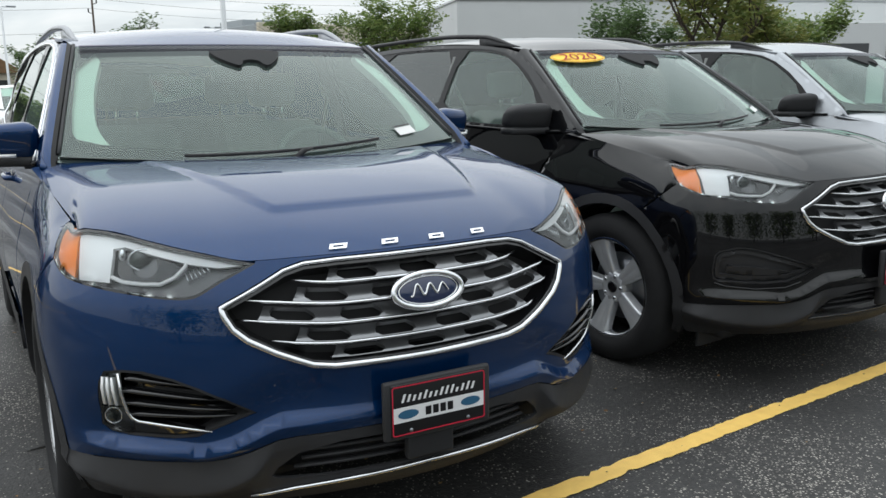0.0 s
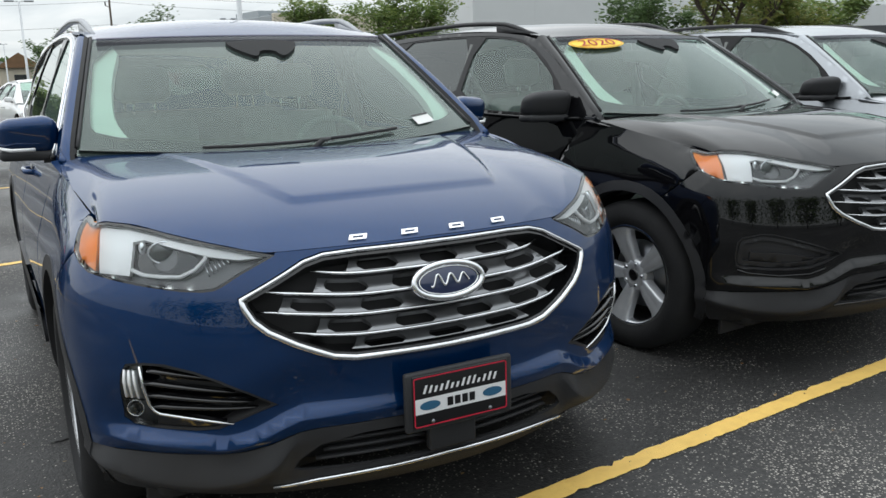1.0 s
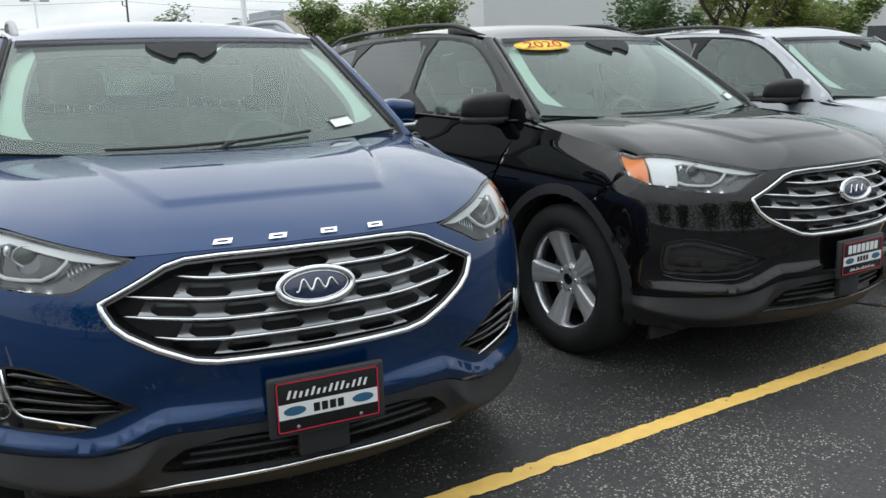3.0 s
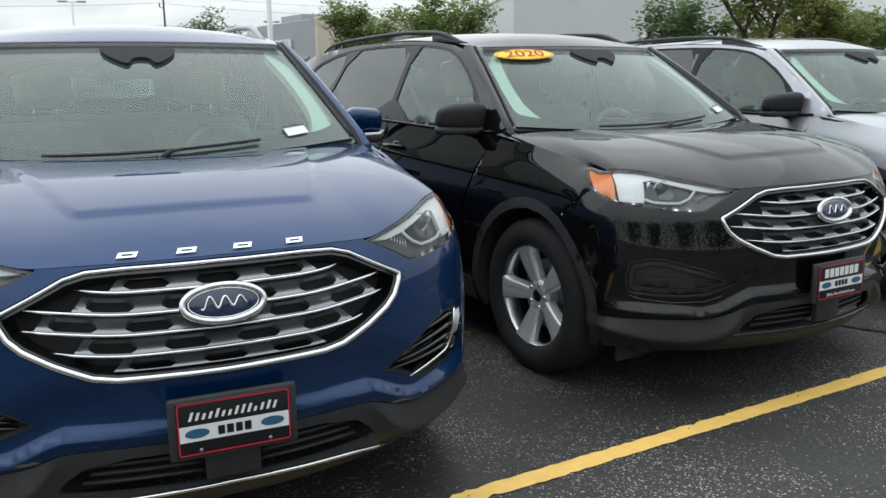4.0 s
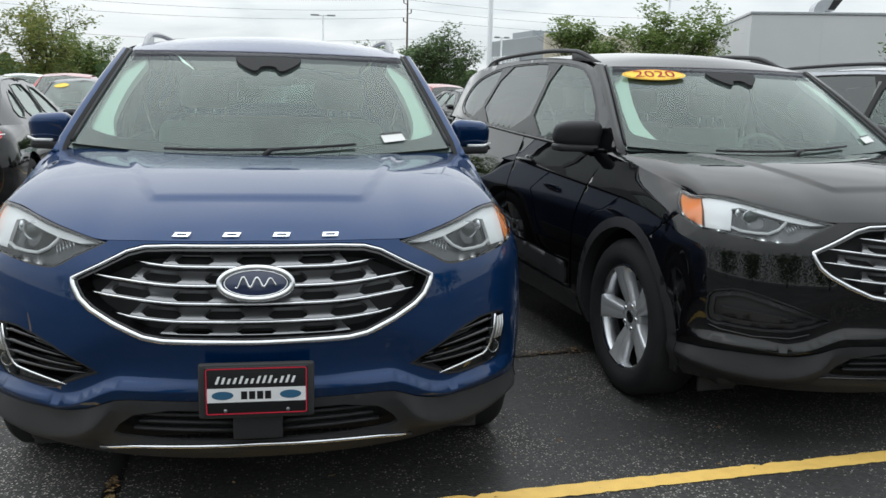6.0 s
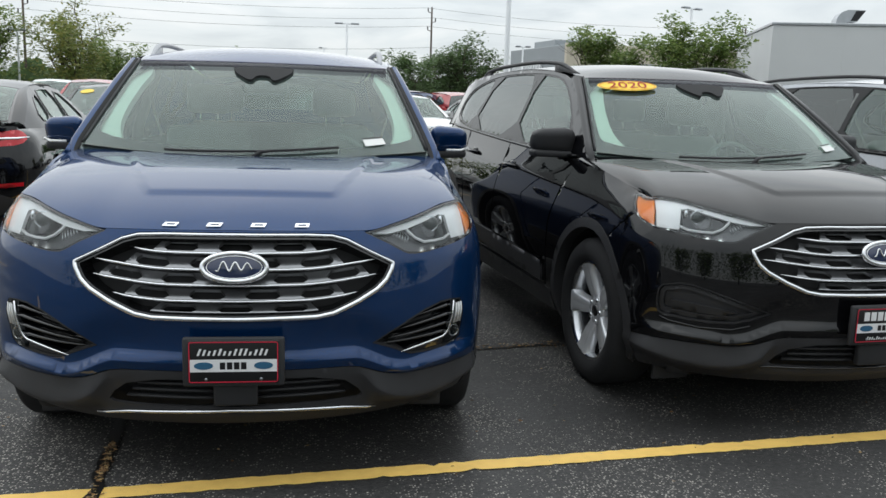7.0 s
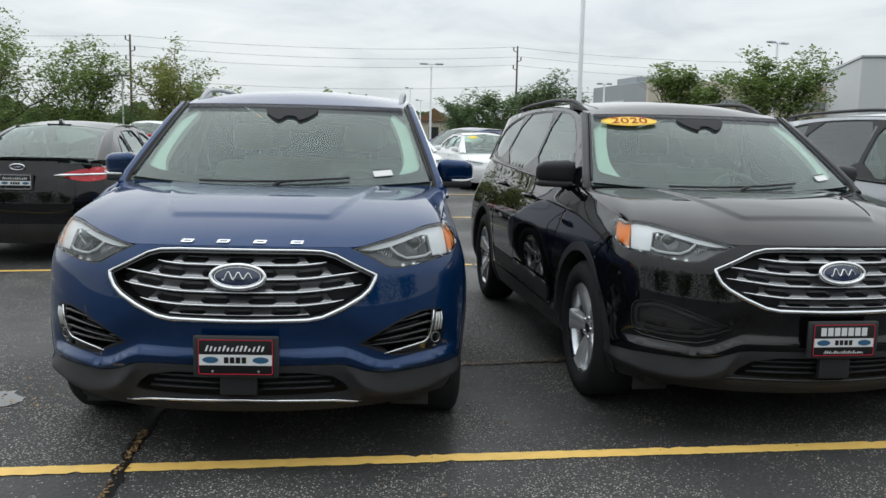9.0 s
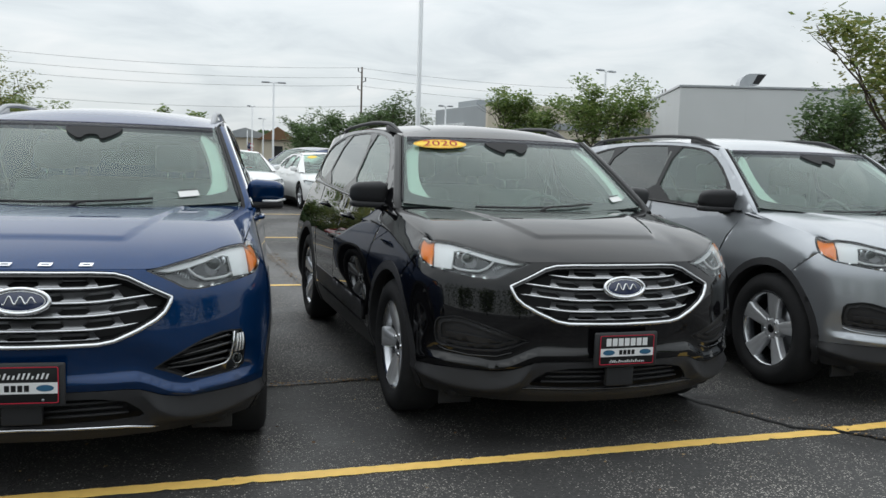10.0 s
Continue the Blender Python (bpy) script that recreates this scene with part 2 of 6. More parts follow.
def sheet(f, outer, holes=(), step=0.03, gap=0.0, lip=0.012, out=0.0, towards=None, creases=()):
    """A bmesh of the surface f(u, v) inside the outline and outside the holes; its rims are turned in by lip."""
    bm = bmesh.new()
    if gap:
        outer = inset(outer, gap)
        holes = [inset(h, -gap) for h in holes]
    loops = [dense(p, step) for p in (outer, *holes)]
    verts, edges = [], []
    for loop in loops:
        n0 = len(verts)
        verts += loop
        edges += [(n0 + k, n0 + (k + 1) % len(loop)) for k in range(len(loop))]
    for line in creases:
        n0 = len(verts)
        verts += line
        edges += [(n0 + k, n0 + k + 1) for k in range(len(line) - 1)]
    o = np.array(outer)
    gx, gy = np.meshgrid(np.arange(o[:, 0].min(), o[:, 0].max(), step), np.arange(o[:, 1].min(), o[:, 1].max(), step * 0.9))
    gx[::2] += step / 2
    grid = np.c_[gx.ravel(), gy.ravel()]
    keep = inside(grid, outer)
    for h in holes:
        keep &= ~inside(grid, h)
    rim = np.array(verts)
    grid = grid[keep]
    if len(grid):
        far = np.array([np.min(np.abs(rim - g).sum(1)) > step * 0.55 for g in grid])
        verts += [tuple(g) for g in grid[far]]
    co, _, faces, *_ = delaunay_2d_cdt([Vector(v) for v in verts], edges, [], 0, 1e-6)
    mid = np.array([(sum((co[k] for k in t), Vector((0, 0))) / 3)[:] for t in faces])
    keep = inside(mid, loops[0])
    for h in loops[1:]:
        keep &= ~inside(mid, h)
    made = [bm.verts.new(f(c.x, c.y)) for c in co]
    place = {v: c for v, c in zip(made, co)}
    for t, k in zip(faces, keep):
        if k:
            bm.faces.new([made[i] for i in t])
    for v in [v for v in bm.verts if not v.link_faces]:
        bm.verts.remove(v)
    bm.normal_update()
    ref = towards or CENTRE
    if sum((fc.calc_center_median() - ref).dot(fc.normal) * fc.calc_area() for fc in bm.faces) < 0:
        bmesh.ops.reverse_faces(bm, faces=bm.faces[:])
    bm.normal_update()
    border = [e for e in bm.edges if len(e.link_faces) == 1] if lip else []
    turn = {}
    for v in bm.verts[:] if abs(out) > .01 else {v for e in border for v in e.verts}:
        u, w = place[v]
        n = (f(u + .002, w) - f(u - .002, w)).cross(f(u, w + .002) - f(u, w - .002))
        turn[v] = n.normalized() if n.length > 1e-9 else v.normal.copy()
    if sum(n.dot(v.normal) for v, n in turn.items()) < 0:
        turn = {v: -n for v, n in turn.items()}
    if out:
        for v, n in [(v, turn[v] if abs(out) > .01 else v.normal.copy()) for v in bm.verts]:
            v.co += n * out
    if lip:
        twin = {v: v.co - turn[v] * lip for v in {v for e in border for v in e.verts}}
        twin = {v: bm.verts.new(c) for v, c in twin.items()}
        for e in border:
            a, b = e.verts
            loop = e.link_loops[0]
            a, b = loop.vert, loop.link_loop_next.vert
            bm.faces.new((b, a, twin[a], twin[b]))
            e.smooth = False
    return bm


def tube(points, radius, sides=8, closed=False, squash=1.0, flat_axis=None):
    """A bar swept along points; radius may be a list."""
    bm = bmesh.new()
    pts = [Vector(p) for p in points]
    n = len(pts)
    rad = radius if isinstance(radius, (list, tuple)) else [radius] * n
    rings = []
    for k, p in enumerate(pts):
        a = pts[k - 1] if k or closed else p
        b = pts[(k + 1) % n] if k < n - 1 or closed else p
        d = (b - a).normalized()
        if k and not flat_axis:
            s = (s - d * s.dot(d)).normalized()
        else:
            s = d.cross(Vector(flat_axis) if flat_axis else (Vector((0, 0, 1)) if abs(d.z) < 0.9 else Vector((0, 1, 0)))).normalized()
        w = s.cross(d).normalized()
        rings.append([bm.verts.new(p + (s * math.cos(t) * squash + w * math.sin(t)) * rad[k]) for t in (2 * math.pi * j / sides for j in range(sides))])
    for k in range(n if closed else n - 1):
        r0, r1 = rings[k], rings[(k + 1) % n]
        for j in range(sides):
            bm.faces.new((r0[j], r0[(j + 1) % sides], r1[(j + 1) % sides], r1[j]))
    if not closed:
        bm.faces.new(rings[0]), bm.faces.new(list(reversed(rings[-1])))
    bmesh.ops.recalc_face_normals(bm, faces=bm.faces[:])
    return bm


def block(x0, x1, y0, y1, z0, z1, bevel=0.0, m=None, segments=2):
    bm = bmesh.new()
    bmesh.ops.create_cube(bm, size=1, matrix=Matrix.LocRotScale(((x0 + x1) / 2, (y0 + y1) / 2, (z0 + z1) / 2), None, (x1 - x0, y1 - y0, z1 - z0)))
    if bevel:
        bmesh.ops.bevel(bm, geom=bm.edges[:], offset=bevel, segments=segments, affect="EDGES", profile=0.5)
    if m is not None:
        bmesh.ops.transform(bm, matrix=m, verts=bm.verts[:])
    return bm


def ball(x, y, z, rx, ry, rz, seg=16, rings=10):
    bm = bmesh.new()
    bmesh.ops.create_uvsphere(bm, u_segments=seg, v_segments=rings, radius=1, matrix=Matrix.LocRotScale((x, y, z), None, (rx, ry, rz)))
    return bm


def spin(profile, axis="X", seg=40, centre=(0, 0, 0), shut=True):
    """A body of revolution from (along, radius) pairs."""
    bm = bmesh.new()
    rings = []
    for k in range(seg):
        a = 2 * math.pi * k / seg
        ring = []
        for s, r in profile:
            p = {"X": (s, r * math.cos(a), r * math.sin(a)), "Y": (r * math.cos(a), s, r * math.sin(a)), "Z": (r * math.cos(a), r * math.sin(a), s)}[axis]
            ring.append(bm.verts.new(Vector(p) + Vector(centre)))
        rings.append(ring)
    for k in range(seg):
        a, b = rings[k], rings[(k + 1) % seg]
        for j in range(len(profile) - 1):
            bm.faces.new((a[j], a[j + 1], b[j + 1], b[j]))
    bmesh.ops.remove_doubles(bm, verts=bm.verts[:], dist=1e-5)
    bmesh.ops.recalc_face_normals(bm, faces=bm.faces[:])
    return bm


def prism(poly, depth, f=None, m=None):
    """A solid of a flat outline (x, z), depth thick along y; f bends it, m places it."""
    bm = bmesh.new()
    a = [bm.verts.new((x, 0, z)) for x, z in poly]
    b = [bm.verts.new((x, depth, z)) for x, z in poly]
    bm.faces.new(a), bm.faces.new(list(reversed(b)))
    for k in range(len(poly)):
        bm.faces.new((a[k], b[k], b[(k + 1) % len(poly)], a[(k + 1) % len(poly)]))
    bmesh.ops.recalc_face_normals(bm, faces=bm.faces[:])
    if f:
        for v in bm.verts:
            v.co = f(v.co)
    if m is not None:
        bmesh.ops.transform(bm, matrix=m, verts=bm.verts[:])
    return bm


def text_mesh(name, text, size, mat, parent, m, label=""):
    cu = bpy.data.curves.new(name, "FONT")
    cu.body, cu.size, cu.extrude, cu.align_x, cu.align_y = text, size, 0.0008, "CENTER", "CENTER"
    ob = bpy.data.objects.new(name, cu)
    me = bpy.data.meshes.new_from_object(ob)
    bpy.data.objects.remove(ob)
    me.transform(m)
    me.materials.clear()
    me.materials.append(mat)
    ob = new(name, me)
    ob.parent = parent
    return tagged(ob, label)


# ---- car bodies ----
class Shell:
    """The lower body of a car as a skirt (u, z): u runs from the middle of the nose along the side to the middle of the tail."""

    def __init__(self, length, half, nose, tail, push, width, top_front, top_side, edge, back, rounding=0.13, ledge=None):
        self.length, self.half, self.tail, self.ledge = length, half, tail, ledge
        self.push, self.width, self.top_front, self.top_side, self.edge, self.back, self.rounding = push, width, top_front, top_side, edge, back, rounding
        pts = []
        for k in range(61):
            a = math.pi / 2 * k / 60
            pts.append((half * math.sin(a) ** 1.053, nose - nose * math.cos(a) ** 0.909))
        pts += [(half, nose + (length - tail - nose) * k / 40) for k in range(1, 40)]
        for k in range(41):
            a = math.pi / 2 * k / 40
            pts.append((half * math.cos(a) ** 0.75, length - tail + tail * math.sin(a) ** 0.9))
        self.px, self.py = np.array(pts).T
        self.us = np.r_[0, np.cumsum(np.hypot(np.diff(self.px), np.diff(self.py)))]
        self.total = float(self.us[-1])

    def ux(self, x):
        return float(np.interp(x, self.px[:61], self.us[:61]))

    def uy(self, y):
        return float(np.interp(y, self.py, self.us))

    def ur(self, x):
        return float(np.interp(-x, -self.px[100:], self.us[100:]))

    def plan(self, u):
        return float(np.interp(u, self.us, self.px)), float(np.interp(u, self.us, self.py))

    def top(self, u):
        x, y = self.plan(abs(u))
        k = smooth(0.36, 0.5, y)
        return self.top_front(x) * (1 - k) + self.top_side(y) * k

    def at(self, u, z):
        x, y = self.plan(abs(u))
        w = smooth(0.25, 0.6, y) * (1 - smooth(self.length - 0.25, self.length - 0.05, y))
        xs = x * self.width(z)
        t = min(1.0, max(0.0, (z - self.top(u) + self.rounding) / self.rounding))
        xs -= w * max(0.0, xs - self.edge(y)) * (1 - math.sqrt(max(0.0, 1 - t * t)))
        y += self.push(z) * (1 - smooth(0.1, 0.85, y)) - self.back(z) * smooth(self.length - self.tail - 0.5, self.length - 0.1, y)
        if self.ledge and y < 0.7:
            (x0, y0), (x1, y1) = self.plan(abs(u) - 0.012), self.plan(abs(u) + 0.012)
            step, run = self.ledge(x, z), math.hypot(x1 - x0, y1 - y0) or 1.0
            xs -= step * (y1 - y0) / run
            y += step * (x1 - x0) / run
        return Vector((-xs if u < 0 else xs, y, z))


def mirrored(f, s):
    return (lambda u, v: Vector((f(u, v).x * s, *f(u, v)[1:]))) if s < 0 else f


def sided(poly, s):
    return [(u * s, z) for u, z in poly]


def along(a, b, n):
    return [a + (b - a) * k / n for k in range(n + 1)]


def wheel(parent, x, y, radius, rim, width, s, spokes=5, z=None, phase=-.314):
    """Alloy wheel with five wide forked spokes; s is the side it faces."""
    w = new("wheel")
    w.parent = parent
    w.location = (x, y, z or radius)
    h = width / 2
    prof = [(-h * 0.8, rim), (-h, rim + 0.02), (-h * 1.02, (rim + radius) / 2), (-h * 0.92, radius - 0.02), (-h * 0.7, radius), (h * 0.7, radius), (h * 0.92, radius - 0.02), (h * 1.02, (rim + radius) / 2), (h, rim + 0.02), (h * 0.8, rim)]
    bm = spin(prof, "X", 56)
    part("tyre", bm, RUBBER, w)
    face = s * h * 0.78
    part("rim", spin([(face * 1.08, rim + 0.004), (face * 1.12, rim - 0.006), (face * 0.9, rim - 0.018), (face * 0.2, rim - 0.03), (-face * 0.9, rim - 0.02), (-face, rim)], "X", 56), ALLOY, w)
    part("brake_disc", spin([(face * 0.1, 0.02), (face * 0.1, rim * 0.68), (face * 0.02, rim * 0.68), (face * 0.02, 0.02)], "X", 32), SATIN, w)
    # near-black disc behind the spokes stands in for the well's shade
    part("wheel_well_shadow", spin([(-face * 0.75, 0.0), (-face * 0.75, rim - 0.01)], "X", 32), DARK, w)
    for k in range(spokes):
        bm = bmesh.new()
        rows = []
        for r, hw, d, c in ((0.030, 0.020, 0.62, 0.0), (0.06, 0.030, 0.72, 0.004), (0.12, 0.042, 0.90, 0.010), (0.18, 0.050, 1.02, 0.012), (rim - 0.035, 0.056, 1.06, 0.010), (rim - 0.008, 0.078, 1.10, 0.002)):
            rows.append([bm.verts.new((face * d - s * q, a * hw, r)) for a, q in ((-1, 0.05), (-0.92, 0.012), (-0.72, 0.0), (-.10, c), (.10, c), (0.72, 0.0), (0.92, 0.012), (1, 0.05))])
        for a, b in zip(rows[:-1], rows[1:]):
            for j in range(7):
                bm.faces.new((a[j], a[j + 1], b[j + 1], b[j]))
        bmesh.ops.rotate(bm, verts=bm.verts[:], matrix=Matrix.Rotation(2 * math.pi * k / spokes + phase, 3, "X"))
        bmesh.ops.recalc_face_normals(bm, faces=bm.faces[:])
        part("spoke", bm, WHEEL_SILVER, w)
    part("hub", spin([(face * .70, .030), (face * .74, .046), (face * .70, .074), (face * .5, .082), (0, .082)], "X", 30), WHEEL_SILVER, w)
    part("hub_cap", spin([(face * 0.78, 0.0), (face * 0.79, 0.022), (face * 0.76, 0.030), (face * 0.4, 0.032)], "X", 24), GLOSS_BLACK, w)
    for k in range(5):
        a = 2 * math.pi * (k + 0.5) / 5 + phase
        part("lug_nut", spin([(face * 0.5, 0.011), (face * 0.76, 0.011), (face * 0.80, 0.006), (face * 0.80, 0.0)], "X", 8, (0, -math.sin(a) * 0.057, math.cos(a) * 0.057)), CHROME, w)
    return w


def round_rect(x0, x1, z0, z1, r):
    return [(cx + r * math.cos(a), cz + r * math.sin(a)) for cx, cz, a0 in ((x1 - r, z1 - r, 0), (x0 + r, z1 - r, 90), (x0 + r, z0 + r, 180), (x1 - r, z0 + r, 270)) for a in (radians(a0 + d) for d in (0, 30, 60, 90))]


def dealer_plate(parent, m, border, dark=False):
    """A holder with a dealer's panel; the lettering is plain bars."""
    base = part("plate_holder", block(-0.171, 0.171, 0.0, 0.022, -0.090, 0.083, 0.008, m), PLASTIC, parent, "black plastic plate holder")
    part("panel", block(-0.152, 0.152, -0.004, 0.004, -0.078, 0.074, 0.003, m), BLACK_PLATE, base)
    ring = round_rect(-0.149, 0.149, -0.074, 0.070, 0.008)
    f = lambda x, z: m @ Vector((x, -0.0052, z))
    part("border", sheet(f, ring, [inset(ring, 0.0035)], 0.05, lip=0.0008, towards=m @ Vector((0, 1, 0))), border, base)
    part("band", sheet(f, [(-0.145, -0.034 if dark else -0.036), (0.145, -0.034 if dark else -0.036), (0.145, 0.006 if dark else 0.008), (-0.145, 0.006 if dark else 0.008)], (), 0.1, lip=0.0008, towards=m @ Vector((0, 1, 0))), WHITE_PLATE, base)
    g = lambda x, z: m @ Vector((x, -0.0064, z))
    rng = random.Random(3)

    def bars(n, x0, x1, z0, z1, fill, mat, slant=0.0, uneven=0.0):
        """A row of plain upright bars in place of lettering, one mesh."""
        bm = bmesh.new()
        w = (x1 - x0) / n
        for k in range(n):
            low, high = z0, z1 - (z1 - z0) * uneven * (rng.random() if k % 4 else 0)
            a, b = x0 + w * k, x0 + w * (k + fill)
            bm.faces.new([bm.verts.new(g(x, z)) for x, z in ((a, low), (b, low), (b + slant * (high - low), high), (a + slant * (high - low), high))])
        part("text_bar", bm, mat, base)

    if dark:
        bars(7, -.116, .116, .018, .056, .80, WHITE_PLATE)
        bars(4, -.044, .046, -.025, -.002, .76, BLACK_PLATE)
        bars(16, -.094, .090, -.064, -.050, .5, WHITE_PLATE, .4, .6)
    else:
        bars(14, -.122, .118, .022, .046, .46, WHITE_PLATE, .35, .55)
        bars(4, -.046, .048, -.027, -.002, .76, BLACK_PLATE)
    for x in (-0.1, 0.1):
        oval = [(x + 0.032 * math.cos(a), -0.014 + 0.013 * math.sin(a)) for a in along(0, 2 * math.pi, 20)[:-1]]
        part("oval_mark", sheet(g, oval, (), 0.05, lip=0.0005, towards=m @ Vector((0, 1, 0))), BLUE_INK, base)
        bm = ball(x * 0.92, -0.006, -0.062, 0.006, 0.004, 0.006, 10, 6)
        bmesh.ops.transform(bm, matrix=m, verts=bm.verts[:])
        part("screw", bm, SATIN, base)


def badge(parent, m, rx, rz):
    """Oval maker's badge as plain shapes: chrome ring, dark blue field, a silver bar."""
    rim_pts = [m @ Vector((rx * math.cos(a), -0.006, rz * math.sin(a))) for a in along(0, 2 * math.pi, 36)[:-1]]
    b = part("badge", tube(rim_pts, 0.0095, 8, True), CHROME, parent, "chrome-ringed dark blue oval badge")
    bm = ball(0, 0, 0, rx, 0.014, rz, 32, 12)
    bmesh.ops.transform(bm, matrix=m, verts=bm.verts[:])
    part("field", bm, BADGE_BLUE, b)
    ring = [m @ Vector((rx * 0.86 * math.cos(a), -0.0085, rz * 0.80 * math.sin(a))) for a in along(0, 2 * math.pi, 36)[:-1]]
    part("pinstripe", tube(ring, 0.0022, 6, True), CHROME, b)
    bar = [m @ Vector((x * rx, -0.0155, rz * (0.06 + (.30 - .12 * x) * math.sin(x * 17 + 1)))) for x in along(-0.56, 0.56, 40)]
    part("bar_mark", tube(bar, [0.0022 + 0.0016 * math.sin(math.pi * k / 40) for k in range(41)], 6), CHROME, b)


def seats(parent, rows, z=0.0):
    """Cloth seats: cushion, back and headrest."""
    for x, y, wide in rows:
        part("seat_back", block(-wide, wide, 0, 0.12, 0, 0.62, 0.05, pose(x, y, 0.62 + z, -14)), CLOTH, parent)
        part("seat_cushion", block(-wide, wide, -0.5, 0.05, 0.42, 0.62, 0.06, pose(x, y, z)), CLOTH, parent)
        for hx in ((0,) if wide < 0.4 else (-0.38, 0.38)):
            part("headrest", block(-0.13, 0.13, 0, 0.09, 0, 0.17, 0.04, pose(x + hx, y + 0.13, 1.29 + z, -8)), CLOTH, parent)
            for p in (-0.05, 0.05):
                part("headrest_post", tube([(x + hx + p, y + 0.165, 1.20 + z), (x + hx + p, y + 0.175, 1.31 + z)], 0.006), CHROME, parent)


# ---- the mid-size crossover ----
LEDGE_Z = curve(0, .508, .42, .503, .47, .487, .52, .462, .575, .437, .635, .425, .70, .433, .86, .443, .95, .45)
CLAD_Z = curve(0, .455, .39, .452, .44, .446, .513, .418, .581, .398, .64, .392, .80, .391, .90, .388, .97, .385)
CREASE_Z = curve(0, .43, .44, .42, .50, .36, .60, .312, .70, .298, .80, .305, .90, .335, .97, .37)


def clamp(t):
    return min(1.0, max(0.0, t))


def suv_ledge(x, z):
    """The bumper's relief: a sloping shelf with a hollow above it, and the cladding's lower chin."""
    zl, zt, zc = LEDGE_Z(x), CLAD_Z(x), CREASE_Z(x)
    fade = 1 - smooth(.84, .94, x)
    back = 0.030 * (.55 + .45 * smooth(.16, .42, x)) * fade * clamp((z - zl + .018) / .036) * (1 - smooth(zl + 0.03, zl + 0.17, z))
    under = 0.014 * fade * clamp((zl - .018 - z) / max(.02, zl - .018 - zt))
    chin = 0.040 * smooth(.43, .52, x) * (1 - smooth(.90, .97, x)) * (clamp((zt - z) / (zt - zc)) if z > zc else 1 - smooth(0, .07, zc - z))
    return back + under - chin


SUV = Shell(4.80, 0.965, 0.65, 0.5,
            push=curve(.18, .16, .22, .10, .26, .06, .29, .035, .36, .022, .44, .004, .52, .004, .60, .010, .68, .016, .76, .026, .82, .036, .87, .052, .93, .082, .96, .10, 1.0, .15, 1.1, .3),
            width=curve(.18, .90, .28, .952, .40, .99, .65, 1.0, .8, .992, .9, .968, 1.0, .938, 1.1, .904, 1.25, .86),
            top_front=curve(0, .942, .36, .937, .475, .934, .6, .957, .735, .988, .82, 1.008, .95, 1.018),
            top_side=curve(.3, .98, .6, 1.015, .9, 1.065, 1.3, 1.125, 1.6, 1.118, 2.4, 1.135, 3.3, 1.165, 4.2, 1.2),
            edge=curve(.42, .815, .65, .838, 1.0, .868, 1.3, .886, 1.6, .885, 3.6, .872, 4.2, .828, 4.62, .765, 4.8, .72),
            back=curve(.2, .1, .4, .0, .7, .0, .95, .12, 1.2, .22), ledge=suv_ledge)

ARCH_F, ARCH_R, HUB, TYRE = 0.945, 3.794, 0.372, 0.372


def upper(z):
    """Height of the glasshouse over the belt line."""
    return z + 0.04 * max(0.0, z - 1.12)


def suv_side_x(y, z):
    return 0.875 - 0.20 * max(0.0, (z - 1.10) / 0.5) ** 1.15 - 0.10 * smooth(3.9, 4.7, y)


def suv_windscreen(a, b):
    e = a * a
    low = Vector((0.80 * a, 1.03 + 0.25 * e, 1.118 + 0.045 * e))
    high = Vector((0.648 * a, 1.745 + 0.115 * e, 1.568 - 0.004 * e))
    p = low.lerp(high, b)
    swell = 0.055 * (1 - e) * b * (1 - b) * 2.2 + 0.02 * b * (1 - b)
    return p + Vector((0, -0.55, 0.83)) * swell


ROOF_EDGE = (curve(0, 1.86, 1, 4.42), curve(0, .652, .3, .672, .7, .66, 1, .64), curve(0, 1.543, .05, 1.566, .12, 1.586, .35, 1.612, .65, 1.598, 1, 1.520))


def suv_roof(a, b):
    y, x, z = (c(b) for c in ROOF_EDGE)
    z, e = upper(z), a * a
    return Vector((x * a, y - 0.115 * (1 - e) * (1 - b) ** 2 + 0.10 * (1 - e) * b**3, z + (0.046 * (1 - math.exp(-b / .05)) + 0.004) * (1 - e)))


def suv_rear(a, b):
    top = suv_roof(a, 1.0)
    low = Vector((0.757 * a, 4.62 + 0.06 * (1 - a * a), 1.19))
    return top.lerp(low, b) + Vector((0, 0.05, 0.03)) * (b * (1 - b) * 4) * (1 - a * a)


HOOD_U = SUV.uy(0.62)


def suv_hood(a, b):
    b = clamp(b)
    f = SUV.at(abs(a) * HOOD_U, SUV.top(abs(a) * HOOD_U))
    e = a * a
    r = Vector((0.889 * abs(a), 1.06 + 0.235 * e, 1.122 + 0.036 * e * (1 - abs(a) ** 6) - 0.002 * e))
    k = abs(a) ** 3
    g = (1 - k) * (0.68 * (1 - (1 - b) ** 1.7) + 0.32 * (1 - (1 - b) ** 7)) + k * b
    x, y = f.x + (r.x - f.x) * b + 0.004 * k * k, f.y + (r.y - f.y) * b
    z = f.z + (r.z - f.z) * g + 0.022 * (1 - k) * math.sin(math.pi * b) * (1 - e)
    xb = 0.33 + 0.23 * max(0.0, (b - 0.2) / 0.8) ** 0.8
    z += 0.009 * smooth(0.20, 0.23, b + 0.10 * e) * (1 - smooth(xb - 0.008, xb + 0.012, x)) * (1 - smooth(0.9, 1.0, b))
    return Vector((-x if a < 0 else x, y, z))


def arch(y0, r, n=22):
    """Points (u, z) of a wheel arch from its rear foot over the top to its front foot."""
    out = []
    for k in range(n + 1):
        t = math.pi * (-0.10 + 1.20 * k / n)
        y, z = y0 + r * math.cos(t), HUB + r * math.sin(t) * 1.0
        out.append((SUV.uy(y), z))
    return out


